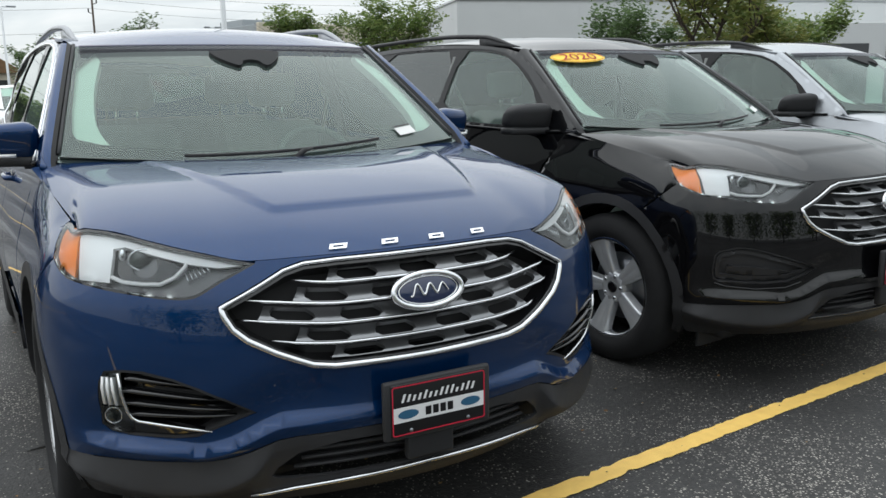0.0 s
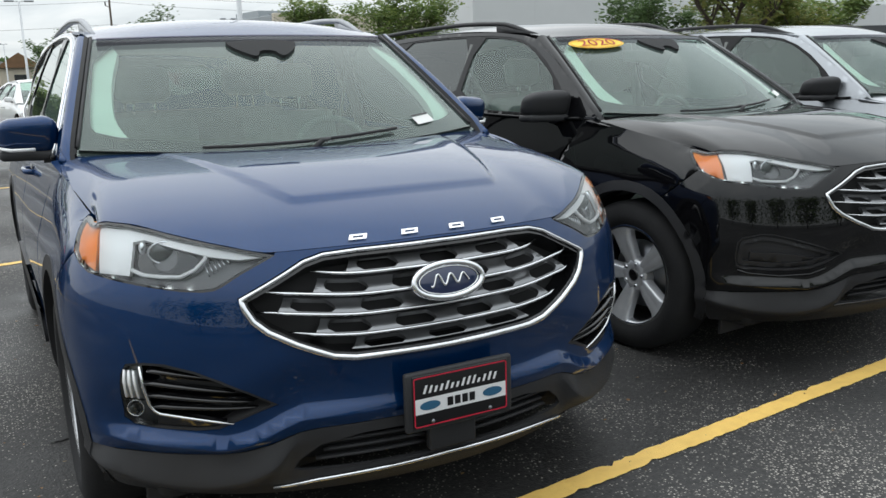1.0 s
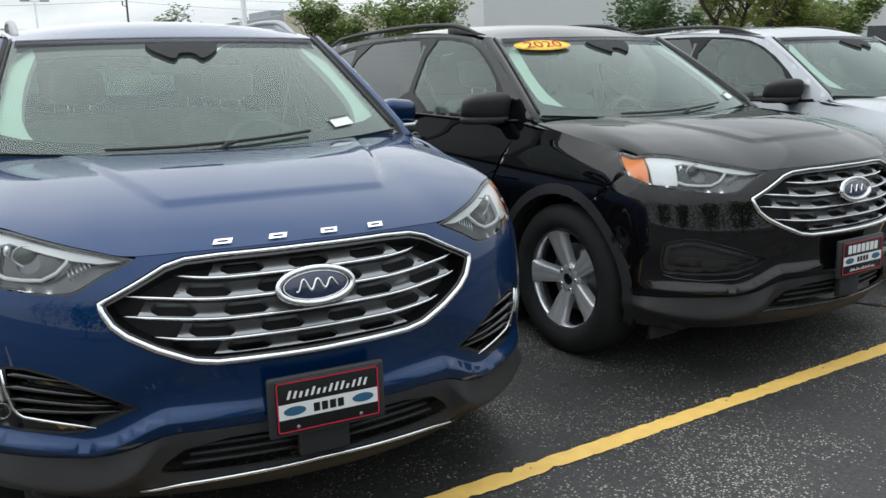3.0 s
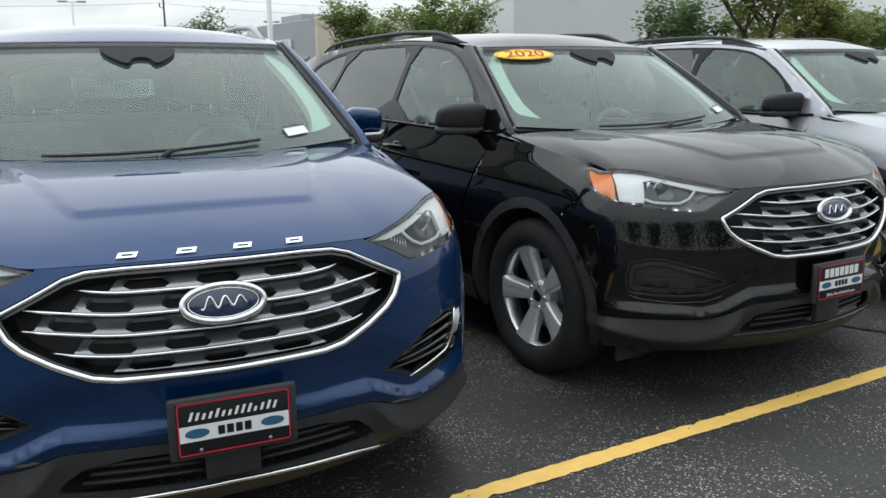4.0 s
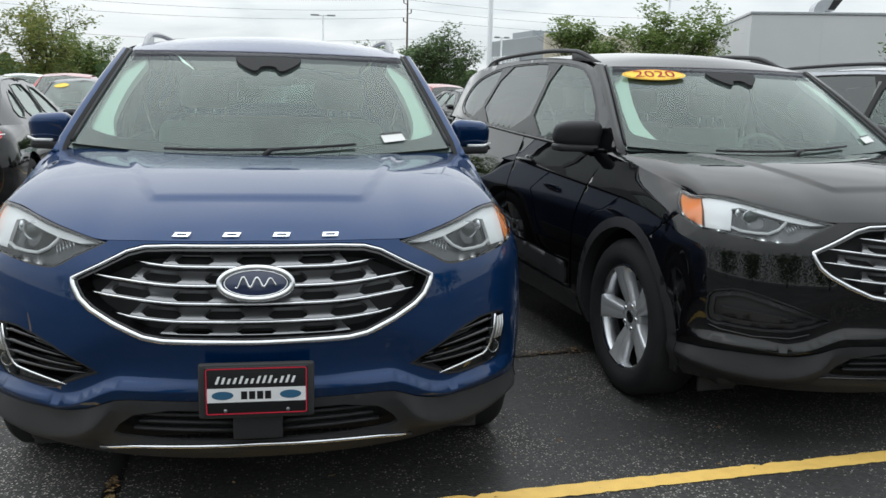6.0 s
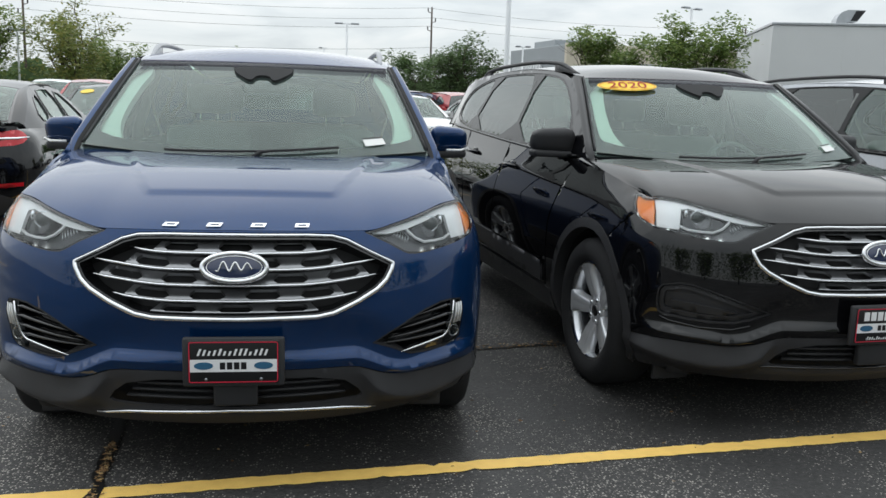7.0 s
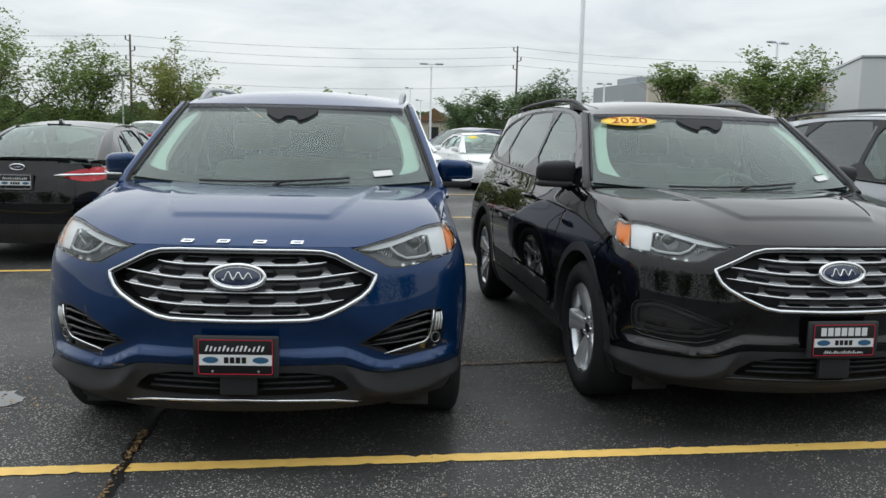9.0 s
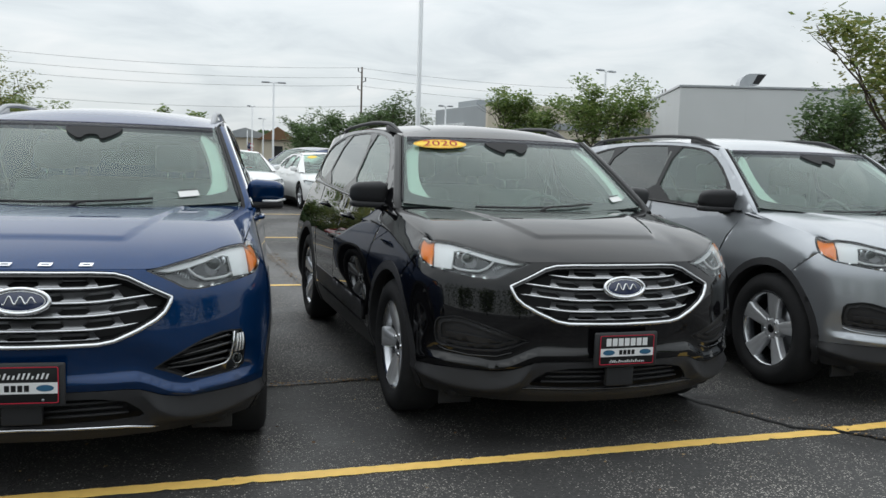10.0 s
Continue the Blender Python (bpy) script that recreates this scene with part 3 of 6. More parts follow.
def suv(name, label, paint, at, trim, phase=-.314):
    """The crossover. trim 'chrome': fog lamps, chrome strip and painted mirrors; 'plain': blank pockets, black mirrors and rails."""
    rich = trim == "chrome"
    car = thing(name, label, "car", "row of crossovers", at)
    S, ux, uy = SUV, SUV.ux, SUV.uy
    both = lambda pts: [(-u, z) for u, z in reversed(pts)] + list(pts)
    # outlines on the skirt, one half, (u, z)
    grille = both([(0.001, .636), (ux(.28), .638), (ux(.34), .648), (ux(.43), .687), (ux(.50), .726), (ux(.535), .757), (ux(.556), .794), (ux(.564), .823), (ux(.48), .868), (ux(.40), .911), (ux(.345), .926), (ux(.25), .931), (0.001, .933)])
    lamp_low = [(ux(.470), .926), (ux(.556), .884), (ux(.602), .855), (ux(.622), .846), (ux(.65), .843), (ux(.70), .846), (ux(.80), .861), (ux(.87), .874), (uy(.418), .884), (uy(.47), .903), (uy(.52), .926)]
    lamp_out = [(uy(.555), .958), (uy(.588), .992), (uy(.605), 1.010)]
    lamp = lamp_low + lamp_out + [(u, S.top(u) - .004) for u in along(uy(.58), ux(.51), 9)]
    if rich:
        fog = [(ux(x), z) for x, z in ((.494, .525), (.56, .572), (.62, .606), (.68, .634), (.745, .653), (.79, .655), (.832, .648), (.845, .62), (.856, .56), (.866, .486), (.85, .468), (.806, .461), (.70, .458), (.645, .462), (.592, .486), (.54, .508))]
    else:
        fog = [(ux(x), z) for x, z in ((.47, .548), (.53, .574), (.62, .608), (.70, .636), (.76, .654), (.80, .657), (.855, .640), (.868, .618), (.876, .55), (.873, .508), (.86, .496), (.78, .488), (.70, .486), (.61, .492), (.55, .512))]
    clad = [(0.001, .458)] + [(ux(x), CLAD_Z(x)) for x in (.39, .44, .475, .513, .545, .581, .64, .70, .80, .884)] + [(uy(.52), .386)]
    bottom = 0.225
    front_arch = [p for p in arch(ARCH_F, 0.475) if p[0] < uy(ARCH_F) and p[1] > .30]
    # bumper: lip line, lamp's lower side, seam to the arch, arch, cladding
    half = [(u, S.top(u)) for u in along(0.001, ux(.468), 8)]
    arch_top = [p for p in front_arch if p[1] < .78]
    body_half = half + lamp_low + [(uy(.722), .785)] + arch_top + [p for p in reversed(clad)]
    folds = [[(math.copysign(ux(abs(x)), x), LEDGE_Z(abs(x)) + dz) for x in along(-.90, .90, 110)] for dz in (-.021, -.0165, .0165, .021)]
    chin_folds = [[(sg * ux(x), CREASE_Z(x) + dz) for x in along(.45, .93, 40)] for dz in (-.003, .003) for sg in (-1, 1)]
    bumper = both(body_half)
    part("bumper", sheet(S.at, bumper, [grille, fog, sided(fog, -1)], 0.021, 0.0015, creases=folds), paint, car)
    # black lower cladding with an intake
    intake = rounded(both([(0.001, .318), (ux(.44), .318), (ux(.47), .335), (ux(.36), .418), (0.001, .425)]), 1)
    lower = both(clad[:-1] + [(uy(.50), .40), (uy(.50), .30), (uy(.46), bottom + .01), (ux(.6), bottom), (0.001, bottom + .01)])
    skirt = part("lower_cladding", sheet(S.at, lower, [intake], 0.02, 0.0015, out=-0.002, creases=chin_folds), PLASTIC, car, "black plastic lower cladding")
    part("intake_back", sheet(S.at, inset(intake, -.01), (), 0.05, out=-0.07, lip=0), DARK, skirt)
    for z in (.345, .372, .399):
        hw = .40 - (z - .345) * .9
        for s in (-1, 1):
            part("intake_slat", tube([S.at(s * u, z) + Vector((0, .03, 0)) for u in along(.07, hw, 8)], 0.006, 6, squash=2.2), PLASTIC, skirt)
    part("radar_cover", block(-.075, .075, .018, .05, .33, .425, .006), PLASTIC, skirt)
    for s in (-1, 1):
        part("corner_deflector", block(-.09, .09, -.01, .01, .0, .09, .004, pose(s * .70, .50, .15)), PLASTIC, skirt)
    if rich:
        strip = [S.at(s * u, curve(0, .305, ux(.40), .288, ux(.51), .268)(u)) + Vector((0, -.004, 0)) for s, u in [(-1, u) for u in along(ux(.53), 0.02, 12)] + [(1, u) for u in along(0.02, ux(.53), 12)]]
        part("chrome_strip", tube(strip, 0.006, 8), CHROME, skirt, "thin bright chrome strip")
    else:
        strip = [S.at(s * u, .312) for s, u in [(-1, u) for u in along(ux(.5), 0.02, 12)] + [(1, u) for u in along(0.02, ux(.5), 12)]]
        part("lip_strip", tube(strip, 0.005, 6), GLOSS_BLACK, skirt)
    # grille
    rim_uz = dense(inset(grille, .006), .02)
    rim_line = [S.at(u, z) + Vector((0, -.003, 0)) for u, z in rim_uz]
    gr = part("grille_frame", tube(rim_line, [.0098 - .0045 * smooth(.80, .84, z) for u, z in rim_uz], 10, True), CHROME, car, "chrome grille surround")
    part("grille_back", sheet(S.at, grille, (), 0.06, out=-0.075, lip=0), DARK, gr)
    part("grille_sleeve", sheet(S.at, inset(grille, .012), [inset(grille, .020)], 0.02, out=-0.003, lip=0.07), GLOSS_BLACK, gr)
    gpoly = np.array(inset(grille, .022))

    def reach(z):
        hits = []
        for (u0, z0), (u1, z1) in zip(gpoly, np.roll(gpoly, -1, 0)):
            if (z0 > z) != (z1 > z):
                hits.append(u0 + (u1 - u0) * (z - z0) / (z1 - z0))
        return max(hits) if hits else 0.0

    rise = lambda u: 0.024 * smooth(.22, .56, abs(u))
    levels = (.866, .811, .758, .704, .661)
    for k, z0 in enumerate(levels):
        end = reach(min(.905, z0 + .012)) - (.045 if k == 0 else .0)
        if k < 4:
            bar = [S.at(u, z0 + rise(u)) + Vector((0, .006 + .02 * smooth(end - .08, end, abs(u)), 0)) for u in along(-end, end, 28)]
            part("grille_bar", tube(bar, [0.0046 * (1 - 0.6 * smooth(.85, 1, abs(j / 14 - 1))) for j in range(29)], 8, squash=1.5), CHROME, gr)
        tall = .031 if k < 4 else .022
        bed = lambda u, v: S.at(u, z0 + .003 + tall * v + rise(u)) + Vector((0, .006 + .040 * min(1, max(0, v)) ** 1.5, 0))
        room = min(reach(z0 + .004), reach(min(.900, z0 + tall))) - (.008 if k else .06)
        slots = [c for c in (j * .19 + .095 * (k % 2) for j in range(-4, 5)) if abs(c) + .050 < room]
        far0 = min(room, slots[-1] + .098)
        holes = [[(c - .044, .10), (c + .044, .10), (c + .060, .34), (c + .059, .60), (c + .044, .93), (c - .044, .93), (c - .059, .60), (c - .060, .34)] for c in slots]
        holes = [[(min(far0 - .003, max(.003 - far0, u)), v * .12) for u, v in h] for h in holes]
        wide = lambda u, v: bed(u, v / .12)
        part("grille_band", sheet(wide, [(-far0, 0), (far0, 0), (far0 - .03, .12), (.03 - far0, .12)] if slots[-1] + .06 < far0 - .03 else [(-far0, 0), (far0, 0), (far0, .12), (-far0, .12)], holes, .02, lip=.012), SATIN_DARK, gr)
    badge(car, Matrix.Translation(S.at(0, .822) + Vector((0, -.008, 0))) @ pose(0, 0, 0, -15), .108, .048)
    # lamps
    for s in (-1, 1):
        f = mirrored(S.at, s)
        hl = part("headlight", sheet(f, inset(lamp, .004), (), 0.03, out=0.002, lip=0.004), LENS, car, "clear headlight with white light guide and amber marker")
        hl.visible_shadow = False
        part("housing", sheet(f, lamp, (), 0.03, out=-0.036, lip=0), LAMP_GREY, hl)
        part("bezel", sheet(f, inset(lamp, -.002), [inset(lamp, .007)], 0.02, out=-0.001, lip=0.05), GLOSS_BLACK, hl)
        amber = [(uy(.398), .889), (uy(.47), .913), (uy(.512), .934), (uy(.545), .965), (uy(.580), .999), (uy(.57), 1.005), (uy(.425), 1.005), (uy(.408), .95)]
        part("amber_marker", sheet(f, amber, (), 0.03, out=-0.008, lip=0.01), AMBER, hl)
        guide = [(uy(.384), .885), (uy(.398), .95), (uy(.415), 1.002), (ux(.82), .998), (ux(.735), .978), (ux(.605), .947), (ux(.50), .925), (ux(.56), .921), (ux(.631), .931), (ux(.736), .961), (ux(.79), .976), (ux(.818), .970), (ux(.822), .884)]
        part("light_guide", sheet(f, guide, (), 0.02, out=-0.010, lip=0.012), LAMP_WHITE, hl)
        tick = [f(ux(x), z) + Vector((-s * .006, .018, 0)) for x, z in ((.815, .893), (.788, .881), (.745, .877), (.701, .877), (.667, .894), (.642, .920), (.640, .934))]
        part("running_light", tube(tick, 0.0062, 8), LAMP_WHITE, hl)
        c = f(ux(.748), .934) + Vector((-s * .015, 0, 0))
        part("projector_ring", tube([c + Vector((.036 * math.cos(a), .030 + .015 * math.cos(a) * s, .030 * math.sin(a))) for a in along(0, 2 * math.pi, 24)[:-1]], 0.004, 6, True), CHROME, hl)
        part("projector_lens", ball(c.x, c.y + .042, c.z, .034, .022, .028, 20, 12), GLASS_DARK, hl)
        part("inner_bezel", sheet(f, rounded([(ux(.815), .966), (ux(.79), .971), (ux(.735), .956), (ux(.66), .936), (ux(.672), .905), (ux(.71), .884), (ux(.78), .889), (ux(.812), .899)], 1), [[(ux(.748) + .041 * math.cos(a), .932 + .031 * math.sin(a)) for a in along(0, 2 * math.pi, 16)[:-1]]], 0.02, out=-0.026, lip=0.01), GLOSS_BLACK, hl)
        c = f(ux(.805), .945) + Vector((-s * .02, .02, 0))
        part("reflector", ball(*c, .012, .012, .020, 12, 8), CHROME, hl)
        for k in range(6):
            x = .575 + .010 * k
            part("reflector_rib", tube([f(ux(x), .876 + .006 * (5 - k)) + Vector((0, .022, 0)), f(ux(x + .012), .905 + .003 * (5 - k)) + Vector((0, .024, 0))], .0022, 5), CHROME, hl)
        # fog pocket
        if rich:
            pk = part("fog_pocket", sheet(f, inset(fog, -.004), (), 0.03, out=-0.055, lip=0), GLOSS_BLACK, car, "gloss black fog lamp pocket")
            part("pocket_wall", sheet(f, inset(fog, -.001), [inset(fog, .006)], 0.02, out=-0.002, lip=0.06), PLASTIC, pk)
            for z0, a0, a1, dz in ((.632, .775, .64, -.022), (.598, .785, .585, -.030), (.562, .788, .545, -.028), (.527, .788, .53, -.012)):
                pts = [f(ux(x), z0 + dz * k / 8) + Vector((0, .026, 0)) for k, x in enumerate(along(a0, a1, 8))]
                part("pocket_fin", tube(pts, [0.010 * (1 - .6 * k / 8) for k in range(9)], 6, squash=2.2), GLOSS_BLACK, pk)
            drl = [(ux(x), z) for x, z in ((.804, .650), (.834, .647), (.846, .618), (.856, .56), (.864, .486), (.85, .470), (.802, .467), (.804, .54))]
            lampb = part("fog_lamp", sheet(f, drl, (), 0.03, out=0.0, lip=0.03), LENS, pk, "clear vertical fog lamp")
            part("fog_back", sheet(f, inset(drl, .002), (), 0.03, out=-0.018, lip=0), SATIN, lampb)
            for x0, x1 in ((.812, .815), (.822, .829), (.832, .842)):
                part("light_rod", tube([f(ux(x0), .632) + Vector((0, .008, 0)), f(ux((x0 + x1) / 2), .60) + Vector((0, .006, 0)), f(ux(x1), .552) + Vector((0, .006, 0))], 0.0058, 6, squash=1.3), LAMP_WHITE, lampb)
            part("lamp_shelf", tube([f(ux(.806), .546) + Vector((0, .006, 0)), f(ux(.852), .546) + Vector((0, .006, 0))], .003, 5), GLOSS_BLACK, lampb)
            bulb = f(ux(.834), .512) + Vector((0, .014, 0))
            part("fog_bulb", ball(*bulb, .017, .008, .020), GLASS_DARK, lampb)
            part("bulb_ring", tube([bulb + Vector((.020 * math.cos(a), .010 * s * math.cos(a), .023 * math.sin(a))) for a in along(0, 2 * math.pi, 16)[:-1]], .003, 6, True), CHROME, lampb)
            line = [f(ux(x), z) + Vector((0, -.002, 0)) for x, z in ((.802, .646), (.800, .59), (.799, .535), (.793, .515), (.780, .505), (.73, .498), (.681, .490), (.64, .483), (.607, .476))]
            part("chrome_trim", tube(line, [.0035, .0045, .005, .005, .005, .005, .0045, .004, .002], 8), CHROME, pk)
            part("lower_fin", sheet(f, [(ux(x), z) for x, z in ((.796, .505), (.73, .494), (.66, .482), (.61, .474), (.65, .466), (.70, .463), (.796, .467))], (), .03, out=-.008, lip=.02), GLOSS_BLACK, pk)
        else:
            deep = part("blank_pocket", sheet(f, inset(fog, .002), (), 0.03, out=-0.028, lip=0), PLASTIC, car, "black blank bumper pocket")
            part("pocket_wall", sheet(f, inset(fog, -.001), [inset(fog, .005)], 0.02, out=-0.002, lip=0.03), PLASTIC, deep)
            inner = inset(fog, .030)
            part("pocket_ridge", sheet(f, inset(fog, .010), [inner], 0.02, out=-0.014, lip=0.02), PLASTIC, deep)
            part("pocket_step", sheet(f, [(ux(x), z) for x, z in ((.60, .536), (.66, .548), (.75, .560), (.835, .566), (.838, .528), (.74, .520), (.66, .520))], (), 0.03, out=-0.017, lip=0.03), PLASTIC, deep)
            lipline = [f(u, z) + Vector((0, -.002, 0)) for u, z in ((ux(.55), .490), (ux(.62), .466), (ux(.74), .462), (ux(.84), .474), (ux(.872), .49))]
            part("pocket_lip", tube(lipline, 0.005, 8), paint, deep)
        # front fender
        fr_top = [(u, S.top(u)) for u in along(uy(.612), uy(1.30), 12)]
        fa = [p for p in arch(ARCH_F, 0.475)]
        door_y = 1.50
        rear_edge = [(uy(1.34), 1.10), (uy(1.43), .95), (uy(door_y), .75), (uy(door_y), .36)]
        rear_arch = [p for p in fa if p[1] > .36]
        fender = fr_top + rear_edge + [(uy(1.44), .34)] + [p for p in rear_arch if p[1] < 1.0 and (p[0] > uy(.722) or p[1] > .80)] + [(uy(.724), .788), (uy(.524), .928)] + [(u + .003, z) for u, z in lamp_out]
        part("fender", sheet(f, fender, (), 0.03, 0.0015), paint, car)
        tip = [(uy(.60), S.top(uy(.60)) - .003), (uy(.60), .985), (uy(.63), .95), (uy(.74), .95), (uy(.78), S.top(uy(.78)) - .003), (uy(.69), S.top(uy(.69)) - .003)]
        part("fender_tip", sheet(f, tip, (), 0.03, out=-.005, lip=0), paint, car)
        flare = arch(ARCH_F, 0.477) + list(reversed(arch(ARCH_F, 0.428)))
        part("arch_moulding", sheet(f, flare, (), 0.03, out=0.003, lip=0.06), PLASTIC, car, "black wheel arch moulding")
        flare_r = arch(ARCH_R, 0.477) + list(reversed(arch(ARCH_R, 0.428)))
        part("arch_moulding", sheet(f, flare_r, (), 0.03, out=0.003, lip=0.06), PLASTIC, car)
        # doors and quarter
        d1 = [(u, S.top(u)) for u in along(uy(1.31), uy(2.52), 14)] + [(uy(2.56), .9), (uy(2.56), .40), (uy(1.52), .38), (uy(1.512), .75), (uy(1.445), .95)]
        door = part("front_door", sheet(f, d1, (), 0.035, 0.002), paint, car)
        d2 = [(u, S.top(u)) for u in along(uy(2.53), uy(3.55), 14)] + [(uy(3.52), .95), (uy(3.36), .80), (uy(3.28), .60), (uy(3.22), .40), (uy(2.57), .40), (uy(2.57), .9)]
        door2 = part("rear_door", sheet(f, d2, (), 0.035, 0.002), paint, car)
        ra = [p for p in arch(ARCH_R, 0.475) if p[1] > .34]
        q = [(u, S.top(u)) for u in along(uy(3.56), S.ur(.02), 30)] + [(S.ur(.02), .34)] + ra + [(uy(3.23), .40), (uy(3.29), .60), (uy(3.37), .80), (uy(3.53), .95)]
        part("rear_quarter", sheet(f, q, (), 0.04, 0.002), paint, car)
        sill = [(uy(1.45), .375), (uy(3.27), .395), (uy(3.24), .25), (uy(1.44), .25)]
        part("sill_cladding", sheet(f, sill, (), 0.05, out=0.004, lip=0.03), PLASTIC, car, "black plastic sill cladding")
        part("door_cladding", sheet(f, [(uy(1.56), .52), (uy(3.2), .54), (uy(3.18), .42), (uy(1.56), .40)], (), 0.05, out=0.012, lip=0.014), PLASTIC, car)
        for owner, y, z in ((door, 2.36, 1.0), (door2, 3.28, 1.03)):
            c = f(uy(y), z)
            h = part("door_handle", tube([c + Vector((s * -.005, -.11, 0)), c + Vector((s * .028, -.085, .002)), c + Vector((s * .034, 0, .004)), c + Vector((s * .028, .085, .002)), c + Vector((s * -.005, .11, 0))], 0.013, 8), paint, owner)
            part("handle_cup", ball(c.x, c.y - .02, c.z, .006, .055, .032), GLOSS_BLACK, h)
        # glasshouse side
        fs = (lambda s: lambda y, z: Vector((s * suv_side_x(y, z), y, upper(z))))(s)
        top_line = [(1.90, 1.538), (2.02, 1.562), (2.3, 1.592), (2.75, 1.607), (3.3, 1.603), (3.8, 1.578), (4.2, 1.535), (4.40, 1.505)]
        belt = [(y, S.top_side(y) - .004) for y in along(4.62, 1.27, 20)]
        outer = [(1.22, 1.122), (1.50, 1.313), (1.72, 1.448)] + top_line + belt
        w1 = rounded([(1.60, 1.146), (1.62, 1.300), (1.83, 1.443), (2.0, 1.522), (2.2, 1.555), (2.46, 1.570), (2.51, 1.160)], 1)
        w2 = rounded([(2.565, 1.163), (2.515, 1.572), (2.9, 1.579), (3.36, 1.567), (3.57, 1.194)], 1)
        w3 = rounded([(3.41, 1.558), (3.64, 1.535), (3.93, 1.474), (4.14, 1.34), (4.05, 1.262), (3.62, 1.202)], 1)
        surround = rounded([(1.40, 1.125), (1.68, 1.378), (1.95, 1.525), (2.2, 1.568), (2.7, 1.587), (3.3, 1.580), (3.7, 1.540), (4.0, 1.462), (4.19, 1.34), (4.1, 1.245), (3.6, 1.182), (2.5, 1.140), (1.6, 1.122)], 1)
        part("cant_rail", sheet(fs, outer, [surround], 0.03, lip=0.02, towards=Vector((0, 2.8, 1.3))), paint, car)
        part("window_surround", sheet(fs, surround, [w1, w2, w3], 0.03, out=-0.004, lip=0.02, towards=Vector((0, 2.8, 1.3))), FRAME_BLACK, car)
        part("mirror_sail", sheet(fs, rounded([(1.41, 1.128), (1.60, 1.30), (1.64, 1.13)], 1), (), 0.03, out=0.003, lip=0.01, towards=Vector((0, 2.8, 1.3))), PLASTIC, car)
        for nm, poly, gl in (("front_window", w1, GLASS), ("rear_window", w2, GLASS_DARK), ("quarter_window", w3, GLASS_DARK)):
            ob = part(nm, sheet(fs, inset(poly, -.004), (), 0.06, out=-0.010, lip=0, towards=Vector((0, 2.8, 1.3))), gl, car)
            ob.visible_shadow = False
        if rich:
            ring = [fs(y, z) + Vector((s * .002, 0, 0)) for y, z in dense(surround, 0.06)]
            part("window_trim", tube(ring, 0.006, 6, True), CHROME, car, "thin chrome window trim")
        part("belt_seal", tube([fs(y, S.top_side(y) + .004) + Vector((s * .006, 0, 0)) for y in along(1.36, 4.16, 28)], 0.009, 6), FRAME_BLACK, car)
        # A pillar between windscreen and side
        bm = bmesh.new()
        rows = []
        for b in along(-.12, 1.0, 16):
            wsp = suv_windscreen(1.0, b)
            wsp.x *= s
            yy = 1.27 + (1.90 - 1.27) * b
            zz = curve(1.22, 1.122, 1.50, 1.313, 1.72, 1.448, 1.90, 1.538)(yy)
            sp = fs(max(yy, 1.25), zz + min(0, b) * .6) + Vector((s * min(0, b) * .3, 0, 0))
            mid = wsp.lerp(sp, 0.5) + Vector((s * .014, -.006, .016))
            rows.append([bm.verts.new(p) for p in (wsp + Vector((-s * .004, .004, -.01)), wsp + Vector((s * .003, 0, .004)), wsp.lerp(mid, .5) + Vector((s * .003, 0, .004)), mid, mid.lerp(sp, .5) + Vector((s * .004, 0, .003)), sp)])
        for cols, nm, mat in (((2, 3, 4, 5), "a_pillar", paint), ((0, 1, 2), "pillar_moulding", FRAME_BLACK)):
            strip = bmesh.new()
            made = [[strip.verts.new(r[j].co) for j in cols] for r in rows]
            for a, b in zip(made[:-1], made[1:]):
                for j in range(len(cols) - 1):
                    strip.faces.new((a[j], a[j + 1], b[j + 1], b[j]))
            bmesh.ops.recalc_face_normals(strip, faces=strip.faces[:])
            part(nm, strip, mat, car)
        bm.free()
        seal = [Vector((suv_windscreen(1.0, b).x * s, *suv_windscreen(1.0, b)[1:])) + Vector((0, -.002, .003)) for b in along(0, 1, 14)]
        part("screen_seal", tube(seal, 0.007, 6), PLASTIC, car)
        # mirror
        mpaint = paint if rich else PLASTIC
        mc = Vector((s * .945, 1.555, 1.200))
        bm = block(-.105, .105, -.075, .055, -.075, .075, .05, segments=4)
        for v in bm.verts:
            v.co.y += 0.05 * (v.co.x / .105 * s) - 0.02 * (v.co.z / .075)
            v.co.z *= 1 - 0.22 * max(0, v.co.x * s / .105)
        bmesh.ops.translate(bm, verts=bm.verts[:], vec=mc)
        mir = part("mirror_cap", bm, mpaint, car)
        bm = block(-.10, .10, -.06, .05, -.022, .018, .016, segments=3)
        for v in bm.verts:
            v.co.y += 0.05 * (v.co.x / .105 * s)
        bmesh.ops.translate(bm, verts=bm.verts[:], vec=mc + Vector((0, .003, -.068)))
        part("mirror_base", bm, PLASTIC, mir)
        part("mirror_arm", tube([mc + Vector((-s * .05, 0, -.075)), mc + Vector((-s * .13, .0, -.078))], [.03, .026], 8, squash=1.5), PLASTIC, mir)
        part("mirror_glass", block(-.066, .066, 0, .004, -.040, .040, .001, Matrix.Translation(mc + Vector((0, .053, .004))) @ pose(0, 0, 0, 0, 0, s * 22)), CHROME, mir)
        if rich:
            part("turn_signal", tube([mc + Vector((s * -.02, -.093, -.046)), mc + Vector((s * .06, -.062, -.047)), mc + Vector((s * .107, .01, -.04))], 0.007, 6), LAMP_WHITE, mir)
        # roof rail
        rail = []
        for k, b in enumerate(along(.055, .90, 30)):
            e = suv_roof(.94, b)
            lift = 0.046 * smooth(0, 4.5, min(k, 30 - k))
            rail.append(Vector((e.x * s, e.y, e.z - .006 + lift)))
